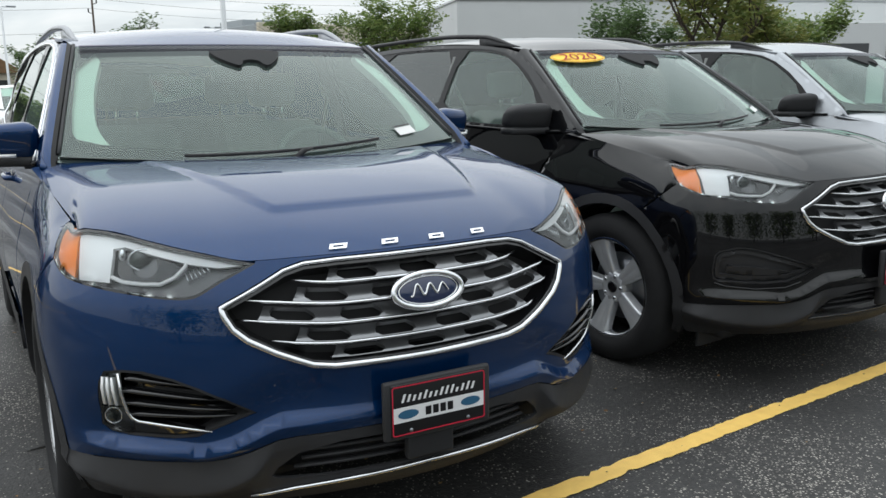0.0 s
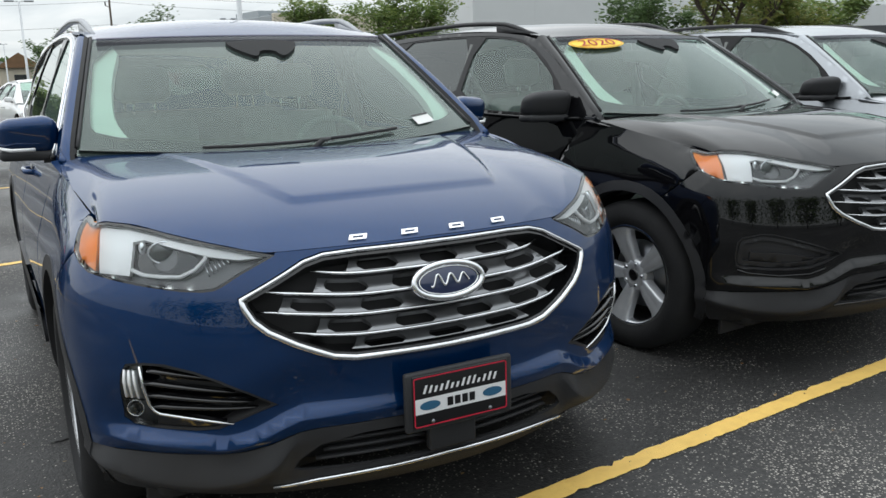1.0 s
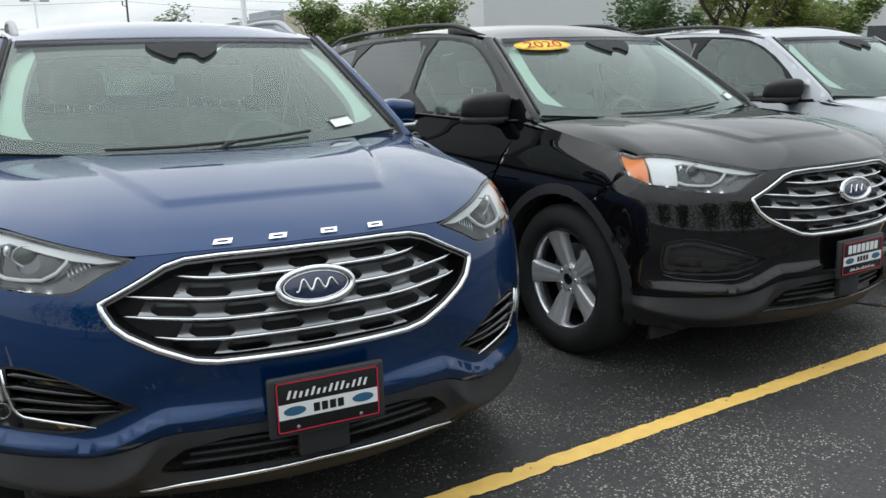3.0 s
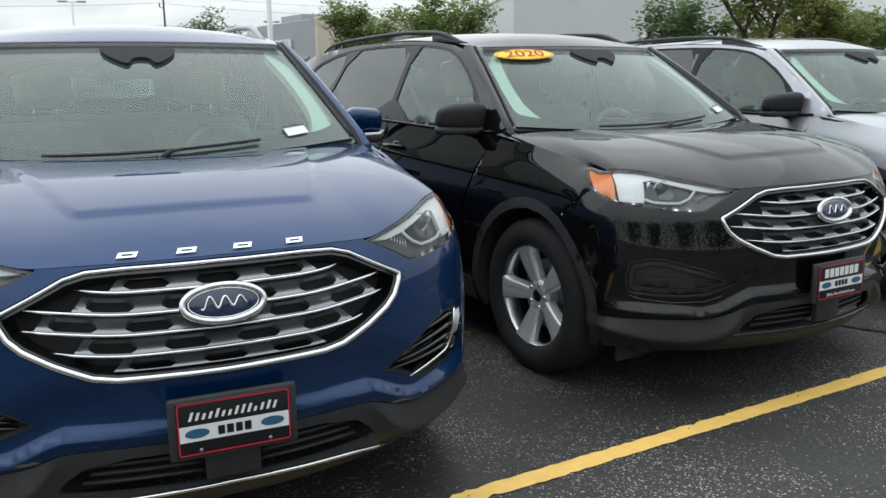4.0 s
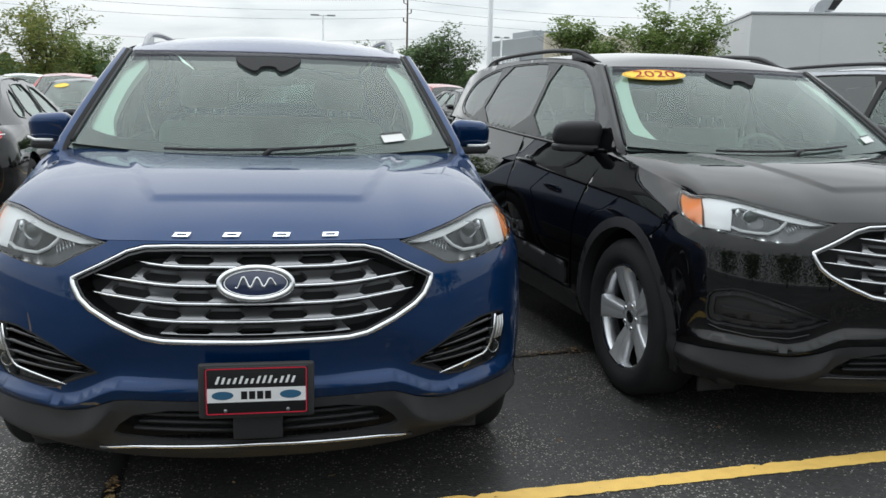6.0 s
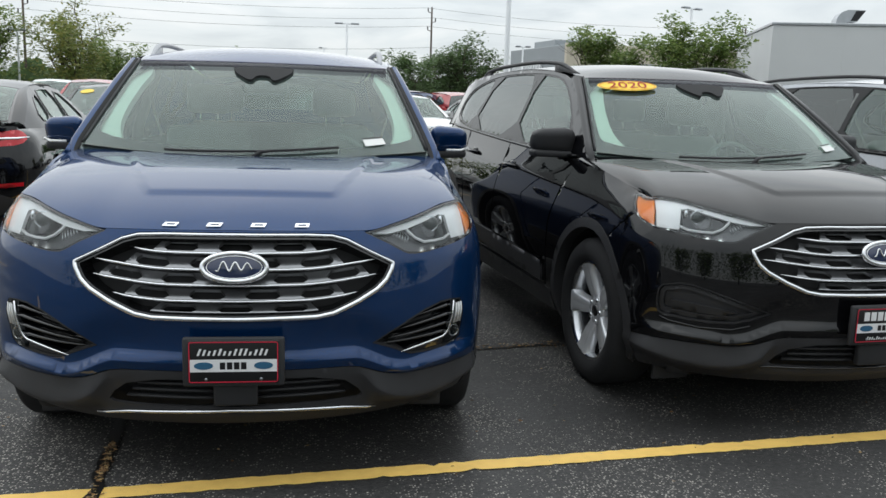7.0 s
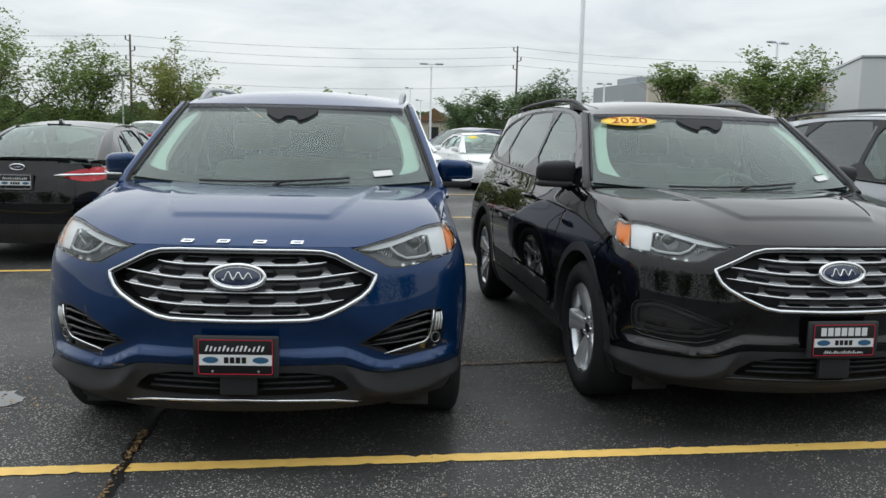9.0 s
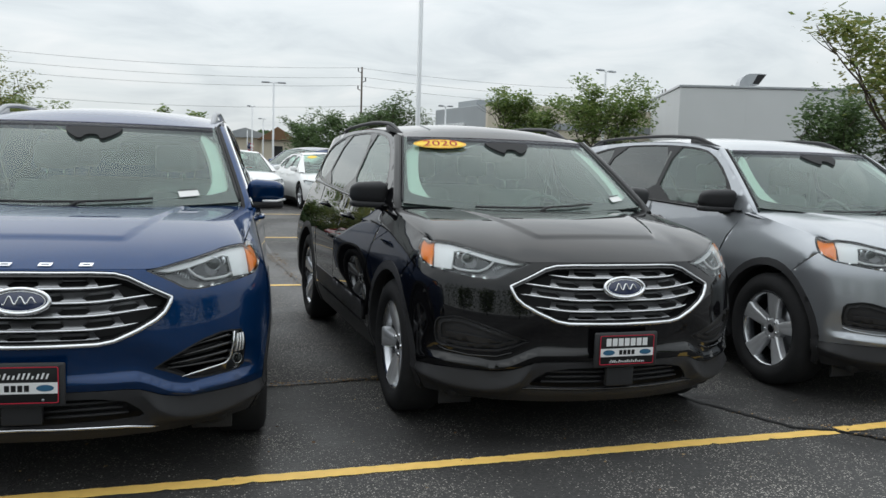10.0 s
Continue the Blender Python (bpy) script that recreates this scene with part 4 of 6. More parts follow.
        rail_mat = SATIN if rich else PLASTIC
        part("roof_rail", tube(rail, [0.014 - 0.006 * (1 - smooth(0, 3, min(k, 30 - k))) for k in range(31)], 8, squash=1.15), rail_mat, car)
        for span in (range(0, 6), range(25, 31)):
            bm = bmesh.new()
            cols = []
            for k in span:
                e = suv_roof(.94, .055 + .845 * k / 30)
                cols.append([bm.verts.new((e.x * s + d, e.y, z)) for d in (-.011, .011) for z in (e.z - .03, rail[k].z)])
            for c0, c1 in zip(cols[:-1], cols[1:]):
                for i, j in ((0, 1), (1, 3), (3, 2), (2, 0)):
                    bm.faces.new((c0[i], c0[j], c1[j], c1[i]))
            for c in (cols[0], cols[-1]):
                bm.faces.new((c[0], c[1], c[3], c[2]))
            bmesh.ops.recalc_face_normals(bm, faces=bm.faces[:])
            part("rail_foot", bm, rail_mat, car)
        wheel(car, s * .825, ARCH_F, TYRE, 0.25, 0.245, s, z=HUB, phase=phase)
        wheel(car, s * .825, ARCH_R, TYRE, 0.25, 0.245, s, z=HUB, phase=phase + .4)
        for y in (ARCH_F, ARCH_R):
            part("wheel_liner", sheet(lambda v, w, s=s, y=y: Vector((s * w, y + .44 * math.cos(v), HUB + .44 * math.sin(v))), [(-.3, .60), (3.45, .60), (3.45, .90), (-.3, .90)], (), 0.15, lip=0, towards=Vector((s * .8, y, HUB))), DARK, car)
    # bonnet, roof, screen
    edge_pts = [(a, 0.0) for a in along(-.998, .998, 40)] + [(.998, b) for b in along(.05, .998, 14)] + [(a, .998) for a in along(.95, -.95, 24)] + [(-.998, b) for b in along(.998, .05, 14)]
    part("bonnet", sheet(suv_hood, edge_pts, (), 0.016, 0.0, lip=0.016), paint, car)
    part("cowl", sheet(lambda a, b: Vector((.80 * a, 1.055 + .22 * a * a + b, 1.118 + .03 * a * a - .3 * b)), [(-1, -.03), (1, -.03), (1, .10), (-1, .10)], (), 0.08, lip=0), PLASTIC, car)
    part("roof", sheet(suv_roof, [(-1, 0.001), (1, 0.001), (1, 1), (-1, 1)], (), 0.045, lip=0.012), paint, car)
    screen = part("windscreen", sheet(suv_windscreen, [(-1, -.06), (1, -.06), (1, .985), (-1, .985)], (), 0.05, lip=0), GLASS, car)
    screen.visible_shadow = False
    part("screen_band", sheet(suv_windscreen, [(-.998, -.055), (.998, -.055), (.998, .98), (-.998, .98)], [rounded([(-.968, .20), (-.925, .105), (-.6, .080), (0, .070), (.6, .080), (.925, .105), (.968, .20), (.972, .945), (.5, .955), (-.5, .955), (-.972, .945)], 1)], 0.05, out=-0.003, lip=0), FRAME_BLACK, screen, "black ceramic screen border")
    rear_hole = rounded([(-.86, .12), (.86, .12), (.80, .82), (-.80, .82)], 1)
    part("tailgate", sheet(suv_rear, [(-1, 0), (1, 0), (1, 1), (-1, 1)], [rear_hole], 0.06, lip=0.01), paint, car)
    rg = part("rear_screen", sheet(suv_rear, rear_hole, (), 0.08, lip=0, out=-.004), GLASS_DARK, car)
    rg.visible_shadow = False
    part("tail_panel", sheet(lambda x, z: Vector((x, 4.775 - .12 * smooth(.7, 1.2, z) - .02 * x * x, z)), [(-.76, .34), (.76, .34), (.72, 1.2), (-.72, 1.2)], (), 0.1, lip=0.01), paint, car)
    part("underbody", block(-.78, .78, .35, 4.5, .20, .42, .05), DARK, car)
    pod = rounded([(-.15, .89), (-.14, .83), (-.115, .78), (-.065, .715), (-.045, .72), (-.03, .775), (.03, .775), (.045, .72), (.065, .715), (.115, .78), (.14, .83), (.15, .89)], 1)
    part("sensor_pod", sheet(lambda x, b: suv_windscreen(x / .66, b) + Vector((0, -.008, .012)), pod, (), .03, lip=.03), DARK, car, "black camera pod at the top of the windscreen")
    sb = part("shade_band", sheet(lambda a, b: suv_windscreen(a, b) + Vector((0, -.006, .009)), [(-.965, .885), (.965, .885), (.965, .975), (-.965, .975)], (), .05, lip=0), SHADE_BAND, screen)
    sb.visible_shadow = False
    part("rear_view_mirror", block(-.11, .11, 0, .03, -.035, .035, .012, pose(0, 1.78, 1.445)), DASH, car)
    # wipers
    for x0, x1, b0, b1, root_x in ((-.40, .37, .012, .062, -.02),):
        blade = [suv_windscreen((x0 + (x1 - x0) * k / 10) / .79, b0 + (b1 - b0) * k / 10) + Vector((0, -.010, .014)) for k in range(11)]
        wp = part("wiper", tube(blade, 0.0065, 6), PLASTIC, car)
        root = suv_windscreen(root_x / .79, -.01) + Vector((0, -.01, .008))
        part("wiper_arm", tube([root, root.lerp(blade[6], .5) + Vector((0, -.008, .014)), blade[6]], [.012, .010, .007], 6), PLASTIC, wp)
    # cabin
    part("dashboard", prism(rounded([(1.12, .95), (1.16, 1.075), (1.40, 1.10), (1.62, 1.085), (1.70, 1.0), (1.70, .7), (1.12, .7)], 2), 1.50, m=pose(.75, 0, 0, 0, 0, 90)), DASH, car)
    part("steering_wheel", tube([Vector((.36 + .185 * math.cos(a), 1.78 + .07 * math.sin(a), 1.02 + .17 * math.sin(a))) for a in along(0, 2 * math.pi, 28)[:-1]], 0.016, 8, True), DASH, car)
    part("steering_hub", ball(.36, 1.77, 1.02, .07, .04, .05), DASH, car)
    part("cabin_floor", block(-.84, .84, 1.2, 4.6, .38, .44), CLOTH, car)
    part("cabin_lining", sheet(lambda a, b: suv_roof(a * .94, b) - Vector((0, 0, .03)), [(-1, .03), (1, .03), (1, .97), (-1, .97)], (), 0.2, lip=0), BEIGE, car)
    for s in (-1, 1):
        strip = rounded([(.79, .10), (.88, .08), (.95, .085), (.99, .14), (.99, .94), (.835, .94), (.875, .6), (.868, .3), (.83, .17)], 1)
        part("pillar_trim", sheet(lambda a, b, s=s: Vector((suv_windscreen(a, b).x * s, *suv_windscreen(a, b)[1:])) + Vector((0, .016, -.014)), strip, (), .03, lip=.03), BEIGE, car, "pale grey pillar trim")
        part("b_pillar_trim", tube([(s * .83, 2.50, .9), (s * .80, 2.54, 1.2), (s * .68, 2.53, 1.54)], 0.03, 8), DASH, car)
        part("door_lining", block(-.02, .02, 1.5, 3.5, .45, 1.10, .01, pose(s * .82, 0, 0)), DASH, car)
        part("seat_belt", tube([(s * .74, 2.52, 1.42), (s * .62, 2.40, 1.05), (s * .5, 2.2, .75)], 0.018, 6, squash=0.25), CLOTH, car)
    if rich:
        for a in (-.235, -.078, .079, .236):
            at_u, at_b = math.copysign(ux(abs(a)) / HOOD_U, a), .020
            c = suv_hood(at_u, at_b)
            du, dv = suv_hood(at_u + .01, at_b) - suv_hood(at_u - .01, at_b), suv_hood(at_u, at_b + .012) - suv_hood(at_u, at_b - .012)
            e1 = du.normalized()
            e3 = e1.cross(dv).normalized()
            e2 = e3.cross(e1)
            mark = lambda x, z, c=c, e1=e1, e2=e2, e3=e3: c + e1 * x + e2 * z + e3 * .005
            shape = [(-.028, -.010), (.022, -.010), (.029, .010), (-.021, .010)]
            part("name_mark", sheet(mark, shape, [[(-.015, -.0035), (.014, -.0035), (.017, .0035), (-.012, .0035)]], .03, lip=.005, towards=c - e3), CHROME, car, "slanted chrome name mark")
        dealer_plate(car, pose(0, -.030, .508), RED_INK)
    else:
        dealer_plate(car, pose(0, -.030, .527), RED_INK, True)
    tg = (lambda a, b: suv_windscreen(a, b) + Vector((0, -.004, .006)))
    tag_at = .70 if rich else .79
    tag = part("price_tag", sheet(tg, [(tag_at - .068, .074), (tag_at + .058, .082), (tag_at + .048, .140), (tag_at - .078, .132)], (), 0.05, lip=0, out=.001), PAPER, car, "white paper tag inside the screen")
    part("tag_bar", sheet(lambda a, b: tg(a, b) + Vector((0, -.002, .003)), [(tag_at - .078, .132), (tag_at + .048, .140), (tag_at + .046, .152), (tag_at - .080, .144)], (), 0.05, lip=0), BLACK_PLATE, tag)
    if trim == "plain" and paint is PAINT_BLACK:
        mid = (-.665, .835)
        on_screen = lambda a, b: tg(a, b) + Vector((0, -.006, .009))
        oval = [(mid[0] + .245 * math.cos(t), mid[1] + .076 * math.sin(t)) for t in along(0, 2 * math.pi, 40)[:-1]]
        st = part("year_sticker", sheet(on_screen, oval, (), 0.03, lip=0), YELLOW_LABEL, car, "yellow oval year sticker on the screen")
        ink = text_mesh("year_text", "2020", .108, RED_INK, st, Matrix.Identity(4))
        for v in ink.data.vertices:
            p = on_screen(mid[0] + v.co.x / .67, mid[1] + v.co.y / .86)
            v.co = p + Vector((0, -.002, .003))
        ring = [on_screen(mid[0] + .230 * math.cos(t), mid[1] + .069 * math.sin(t)) + Vector((0, -.001, .002)) for t in along(0, 2 * math.pi, 40)[:-1]]
        part("sticker_line", tube(ring, .0012, 4, True), RED_INK, st)
    seats(car, ((.37, 2.25, .25), (-.37, 2.25, .25), (0, 3.15, .62)))
    return car


# ---- ground ----
def asphalt_material():
    m = bpy.data.materials.new("worn_asphalt")
    m.use_nodes = True
    n, l = m.node_tree.nodes, m.node_tree.links
    p = n["Principled BSDF"]
    place = n.new("ShaderNodeTexCoord")

    def noise_node(scale, detail=5, rough=.55):
        t = n.new("ShaderNodeTexNoise")
        t.inputs["Scale"].default_value, t.inputs["Detail"].default_value, t.inputs["Roughness"].default_value = scale, detail, rough
        l.new(place.outputs["Object"], t.inputs["Vector"])
        return t

    def ramp_node(src, *stops):
        r = n.new("ShaderNodeValToRGB")
        e = r.color_ramp.elements
        while len(e) < len(stops):
            e.new(.5)
        for el, (pos, c) in zip(e, stops):
            el.position, el.color = pos, (*c, 1)
        l.new(src, r.inputs[0])
        return r

    def mix_node(fac, a, b, mode="MIX"):
        x = n.new("ShaderNodeMixRGB")
        x.blend_type = mode
        for i, v in enumerate((fac, a, b)):
            if isinstance(v, (int, float)):
                x.inputs[i].default_value = v
            elif isinstance(v, tuple):
                x.inputs[i].default_value = (*v, 1)
            else:
                l.new(v, x.inputs[i])
        return x

    patches = noise_node(.55, 7)
    fine = noise_node(45, 6, .7)
    base = mix_node(patches.outputs["Fac"], (.0170, .0166, .0168), (.0480, .0470, .0465))
    base = mix_node(ramp_node(fine.outputs["Fac"], (.40, (0, 0, 0)), (.62, (1, 1, 1))).outputs[0], base.outputs[0], (.066, .064, .062))
    stones = n.new("ShaderNodeTexVoronoi")
    stones.inputs["Scale"].default_value, stones.inputs["Randomness"].default_value = 95, 1
    l.new(place.outputs["Object"], stones.inputs["Vector"])
    grain = ramp_node(stones.outputs["Distance"], (.30, (1, 1, 1)), (.42, (0, 0, 0)))
    pick = n.new("ShaderNodeSeparateColor")
    l.new(stones.outputs["Color"], pick.inputs[0])
    worn = noise_node(1.1, 8, .62)
    share = n.new("ShaderNodeMapRange")
    share.inputs["From Min"].default_value, share.inputs["From Max"].default_value = .42, .62
    share.inputs["To Min"].default_value, share.inputs["To Max"].default_value = .03, .85
    l.new(worn.outputs["Fac"], share.inputs["Value"])
    keep = n.new("ShaderNodeMath")
    keep.operation = "LESS_THAN"
    l.new(pick.outputs[0], keep.inputs[0])
    l.new(share.outputs[0], keep.inputs[1])
    fac = n.new("ShaderNodeMath")
    fac.operation = "MULTIPLY"
    l.new(keep.outputs[0], fac.inputs[0])
    l.new(grain.outputs[0], fac.inputs[1])
    tone = mix_node(pick.outputs[1], (.11, .105, .098), (.62, .58, .52))
    col = mix_node(fac.outputs[0], base.outputs[0], tone.outputs[0])
    stain = noise_node(.23, 4)
    col = mix_node(ramp_node(stain.outputs["Fac"], (.36, (.55, .55, .55)), (.56, (1, 1, 1))).outputs[0], (0, 0, 0), col.outputs[0])
    l.new(col.outputs[0], p.inputs["Base Color"])
    wet = ramp_node(patches.outputs["Fac"], (.36, (.42, .42, .42)), (.60, (.85, .85, .85)))
    l.new(wet.outputs[0], p.inputs["Roughness"])
    b = n.new("ShaderNodeBump")
    b.inputs["Strength"].default_value, b.inputs["Distance"].default_value = .7, .004
    h = mix_node(.5, fine.outputs["Fac"], stones.outputs["Distance"])
    l.new(h.outputs[0], b.inputs["Height"])
    l.new(b.outputs[0], p.inputs["Normal"])
    return m


def line_material():
    m = material("worn_yellow_paint", (.90, .56, .15), .6, vary=.2, scale=14, bump=.4, bump_scale=160)
    return m


ASPHALT = asphalt_material()
YELLOW = line_material()
SEALED = material("crack_sealer", (.010, .010, .010), .45, vary=.3, scale=20)
WATER = material("puddle_water", (.03, .032, .035), .03, spec=.7)


def ground_sheet():
    bm = bmesh.new()
    ring = [(-1500, -1500), (1500, -1500), (1500, 1500), (-1500, 1500)]
    vs = [bm.verts.new((x, y, 0)) for x, y in ring]
    bm.faces.new(vs)
    return bm


tagged(part("ground", ground_sheet(), ASPHALT), "dark worn asphalt car park ground", "ground", kind="structure")


def painted_line(x0, y0, x1, y1, width, gaps=(), seed=1):
    """A line with ragged edges and worn nicks."""
    rng = random.Random(seed)
    d = Vector((x1 - x0, y1 - y0, 0))
    n = max(2, int(d.length / .03))
    side = Vector((-d.y, d.x, 0)).normalized()
    bm = bmesh.new()
    prev = None
    for k in range(n + 1):
        t = k / n
        c = Vector((x0, y0, .004)) + d * t
        if any(a < t < b for a, b in gaps):
            prev = None
            continue
        w0, w1 = (width / 2 + rng.uniform(-.004, .004) + (rng.uniform(-.02, 0) if rng.random() < .05 else 0) for _ in range(2))
        row = [bm.verts.new(c - side * w0), bm.verts.new(c + side * w1)]
        if prev:
            bm.faces.new((prev[0], row[0], row[1], prev[1]))
        prev = row
    return bm


LINES = ((-7.0, -.62, 4.02, .518, .088), (4.06, .545, 9.5, 1.30, .088), (-9.0, 3.75, 1.0, 5.86, .088), (1.0, 5.86, 12.0, 6.7, .088), (-9.0, 10.2, 12.0, 12.4, .088), (-9.0, 15.8, 12.0, 18.1, .088))
for k, (x0, y0, x1, y1, w) in enumerate(LINES):
    gaps = ()
    if k == 0:
        gaps = ()
    tagged(part("parking_line", painted_line(x0, y0, x1, y1, w, gaps, k), YELLOW), "worn yellow parking line painted on asphalt", "parking line", kind="structure")


def crack(points, width, seed):
    """A sealed joint with ragged edges, lying just above the asphalt."""
    rng = random.Random(seed)
    bm = bmesh.new()
    prev = None
    for (x0, y0), (x1, y1) in zip(points[:-1], points[1:]):
        d = Vector((x1 - x0, y1 - y0, 0))
        n = max(2, int(d.length / .04))
        side = Vector((-d.y, d.x, 0)).normalized()
        for k in range(n):
            c = Vector((x0, y0, .006)) + d * (k / n) + side * rng.uniform(-.008, .008)
            row = [bm.verts.new(c - side * width * rng.uniform(.3, .65)), bm.verts.new(c + side * width * rng.uniform(.3, .65))]
            if prev:
                bm.faces.new((prev[0], row[0], row[1], prev[1]))
            prev = row
    return bm


CRACKS = (([(-.40, -1.1), (-.46, -.2), (-.50, .15), (-.53, .45), (-.58, 1.2), (-.7, 3.5)], .05), ([(-1.0, 1.52), (.96, 1.74), (1.67, 1.85), (3.6, 2.15)], .03),
          ([(1.42, 5.7), (1.37, 6.12), (1.22, 7.6), (1.10, 8.85), (1.0, 11)], .05), ([(3.4, 1.4), (3.83, .60), (4.03, .52), (4.5, .10), (5.0, -.4)], .035))
for k, (pts, w) in enumerate(CRACKS):
    tagged(part("crack", crack(pts, w, k + 3), SEALED), "dark sealed crack in the asphalt", "crack", kind="structure")


def scatter(count, where, size, seed, lift=.004, curl=.5):
    """Small flat shreds lying about; where gives a place."""
    rng = random.Random(seed)
    vs, fs = [], []
    for _ in range(count):
        x, y = where(rng)
        a, r = rng.uniform(0, 6.3), rng.uniform(*size)
        n0 = len(vs)
        for j in range(5):
            t = a + j * 1.2566
            q = r * rng.uniform(.55, 1.0) * (1 if j % 2 else .7)
            vs.append((x + q * math.cos(t), y + q * math.sin(t) * .7, lift + rng.uniform(0, curl) * r))
        fs.append(tuple(range(n0, n0 + 5)))
    me = bpy.data.meshes.new("scatter")
    me.from_pydata(vs, [], fs)
    bm = bmesh.new()
    bm.from_mesh(me)
    bpy.data.meshes.remove(me)
    return bm


def near_path(pts, spread):
    def where(rng):
        k = rng.randrange(len(pts) - 1)
        t = rng.random()
        return tuple(a + (b - a) * t + rng.gauss(0, spread) for a, b in zip(pts[k], pts[k + 1]))
    return where


def island_material(name, tones, rough=.85):
    m = material(name, tones[0], rough)
    n, l = m.node_tree.nodes, m.node_tree.links
    g = n.new("ShaderNodeNewGeometry")
    r = n.new("ShaderNodeValToRGB")
    e = r.color_ramp.elements
    while len(e) < len(tones):
        e.new(.5)
    for k, (el, c) in enumerate(zip(e, tones)):
        el.position, el.color = k / (len(tones) - 1), (*c, 1)
    l.new(g.outputs["Random Per Island"], r.inputs[0])
    l.new(r.outputs[0], n["Principled BSDF"].inputs["Base Color"])
    return m


LITTER = island_material("litter_tones", ((.09, .05, .025), (.24, .13, .05), (.40, .28, .13), (.15, .10, .06)))
GRIT = island_material("grit_tones", ((.10, .095, .085), (.30, .28, .25), (.42, .40, .36)))
for k, (pts, n, spread) in enumerate((([(-.44, -.7), (-.50, .15), (-.53, .5)], 260, .009), ([(.96, 1.745), (1.67, 1.855)], 160, .03), ([(1.40, 5.8), (1.22, 7.6), (1.10, 8.85)], 500, .06), ([(3.7, .85), (4.5, .10)], 60, .03))):
    tagged(part("leaf_litter", scatter(n, near_path(pts, spread), (.006, .016), 20 + k, .008), LITTER, flat_shade=True), "brown leaf litter caught in a crack", "leaf litter", kind="stuff")
tagged(part("fallen_leaves", scatter(260, lambda r: (r.uniform(-4, 5), r.uniform(-1.2, 4)), (.007, .018), 40, .006), LITTER, flat_shade=True), "small dry leaves scattered on the asphalt", "leaves", kind="stuff")
tagged(part("puddle_leaves", scatter(40, lambda r: (-1.36 + r.gauss(0, .13), .98 + r.gauss(0, .16)), (.008, .018), 41, .008), LITTER, flat_shade=True), "brown leaves lying round the puddle", "leaves", kind="stuff")


def grit_place(r):
    while True:
        x, y = r.uniform(-3.0, 6.0), r.uniform(-1.4, 4.0)
        if noise.noise(Vector((x * 1.1, y * 1.6, 7))) + .30 * r.random() > .16:
            return x, y


tagged(part("loose_grit", scatter(14000, grit_place, (.0018, .0045), 42, .002, .8), GRIT, flat_shade=True), "pale loose grit on the asphalt", "grit", kind="stuff")


def puddle(cx, cy, rx, ry, seed):
    rng = random.Random(seed)
    ring = [(cx + rx * (1 + .28 * math.sin(3 * t + seed) + .16 * math.sin(7 * t) + rng.uniform(-.1, .1)) * math.cos(t), cy + ry * (1 + .22 * math.sin(2 * t) + rng.uniform(-.1, .1)) * math.sin(t)) for t in along(0, 2 * math.pi, 44)[:-1]]
    return sheet(lambda x, y: Vector((x, y, .0045)), ring, (), .05, lip=.002, towards=Vector((cx, cy, -1)))


tagged(part("puddle", puddle(-1.44, .93, .12, .17, 2), WATER), "shallow rain puddle reflecting the sky", "puddle", kind="structure")

# ---- distance ----
BARK = material("tree_bark", (.075, .058, .045), .9, vary=.4, scale=12, bump=.8, bump_scale=25)
def leaf_material(name, tones):
    """Leaves that let some light through."""
    m = island_material(name, tones, .55)
    n, l = m.node_tree.nodes, m.node_tree.links
    p = n["Principled BSDF"]
    thin, mix = n.new("ShaderNodeBsdfTranslucent"), n.new("ShaderNodeMixShader")
    l.new(p.inputs["Base Color"].links[0].from_socket, thin.inputs[0])
    mix.inputs[0].default_value = .45
    l.new(p.outputs[0], mix.inputs[1])
    l.new(thin.outputs[0], mix.inputs[2])
    l.new(mix.outputs[0], n["Material Output"].inputs[0])
    return m


LEAF_GREEN = leaf_material("leaf_green", ((0.109, 0.174, 0.047), (0.158, 0.236, 0.066), (0.206, 0.279, 0.083), (0.258, 0.308, 0.094)))
LEAF_OLIVE = leaf_material("leaf_olive", ((0.126, 0.182, 0.05), (0.193, 0.245, 0.067), (0.301, 0.287, 0.084), (0.165, 0.217, 0.064)))
LEAF_AUTUMN = leaf_material("leaf_turning", ((0.109, 0.155, 0.043), (0.202, 0.217, 0.054), (0.372, 0.279, 0.078), (0.496, 0.341, 0.109)))
LEAF_DARK = leaf_material("leaf_dark", ((0.071, 0.121, 0.048), (0.106, 0.166, 0.063), (0.146, 0.214, 0.084)))


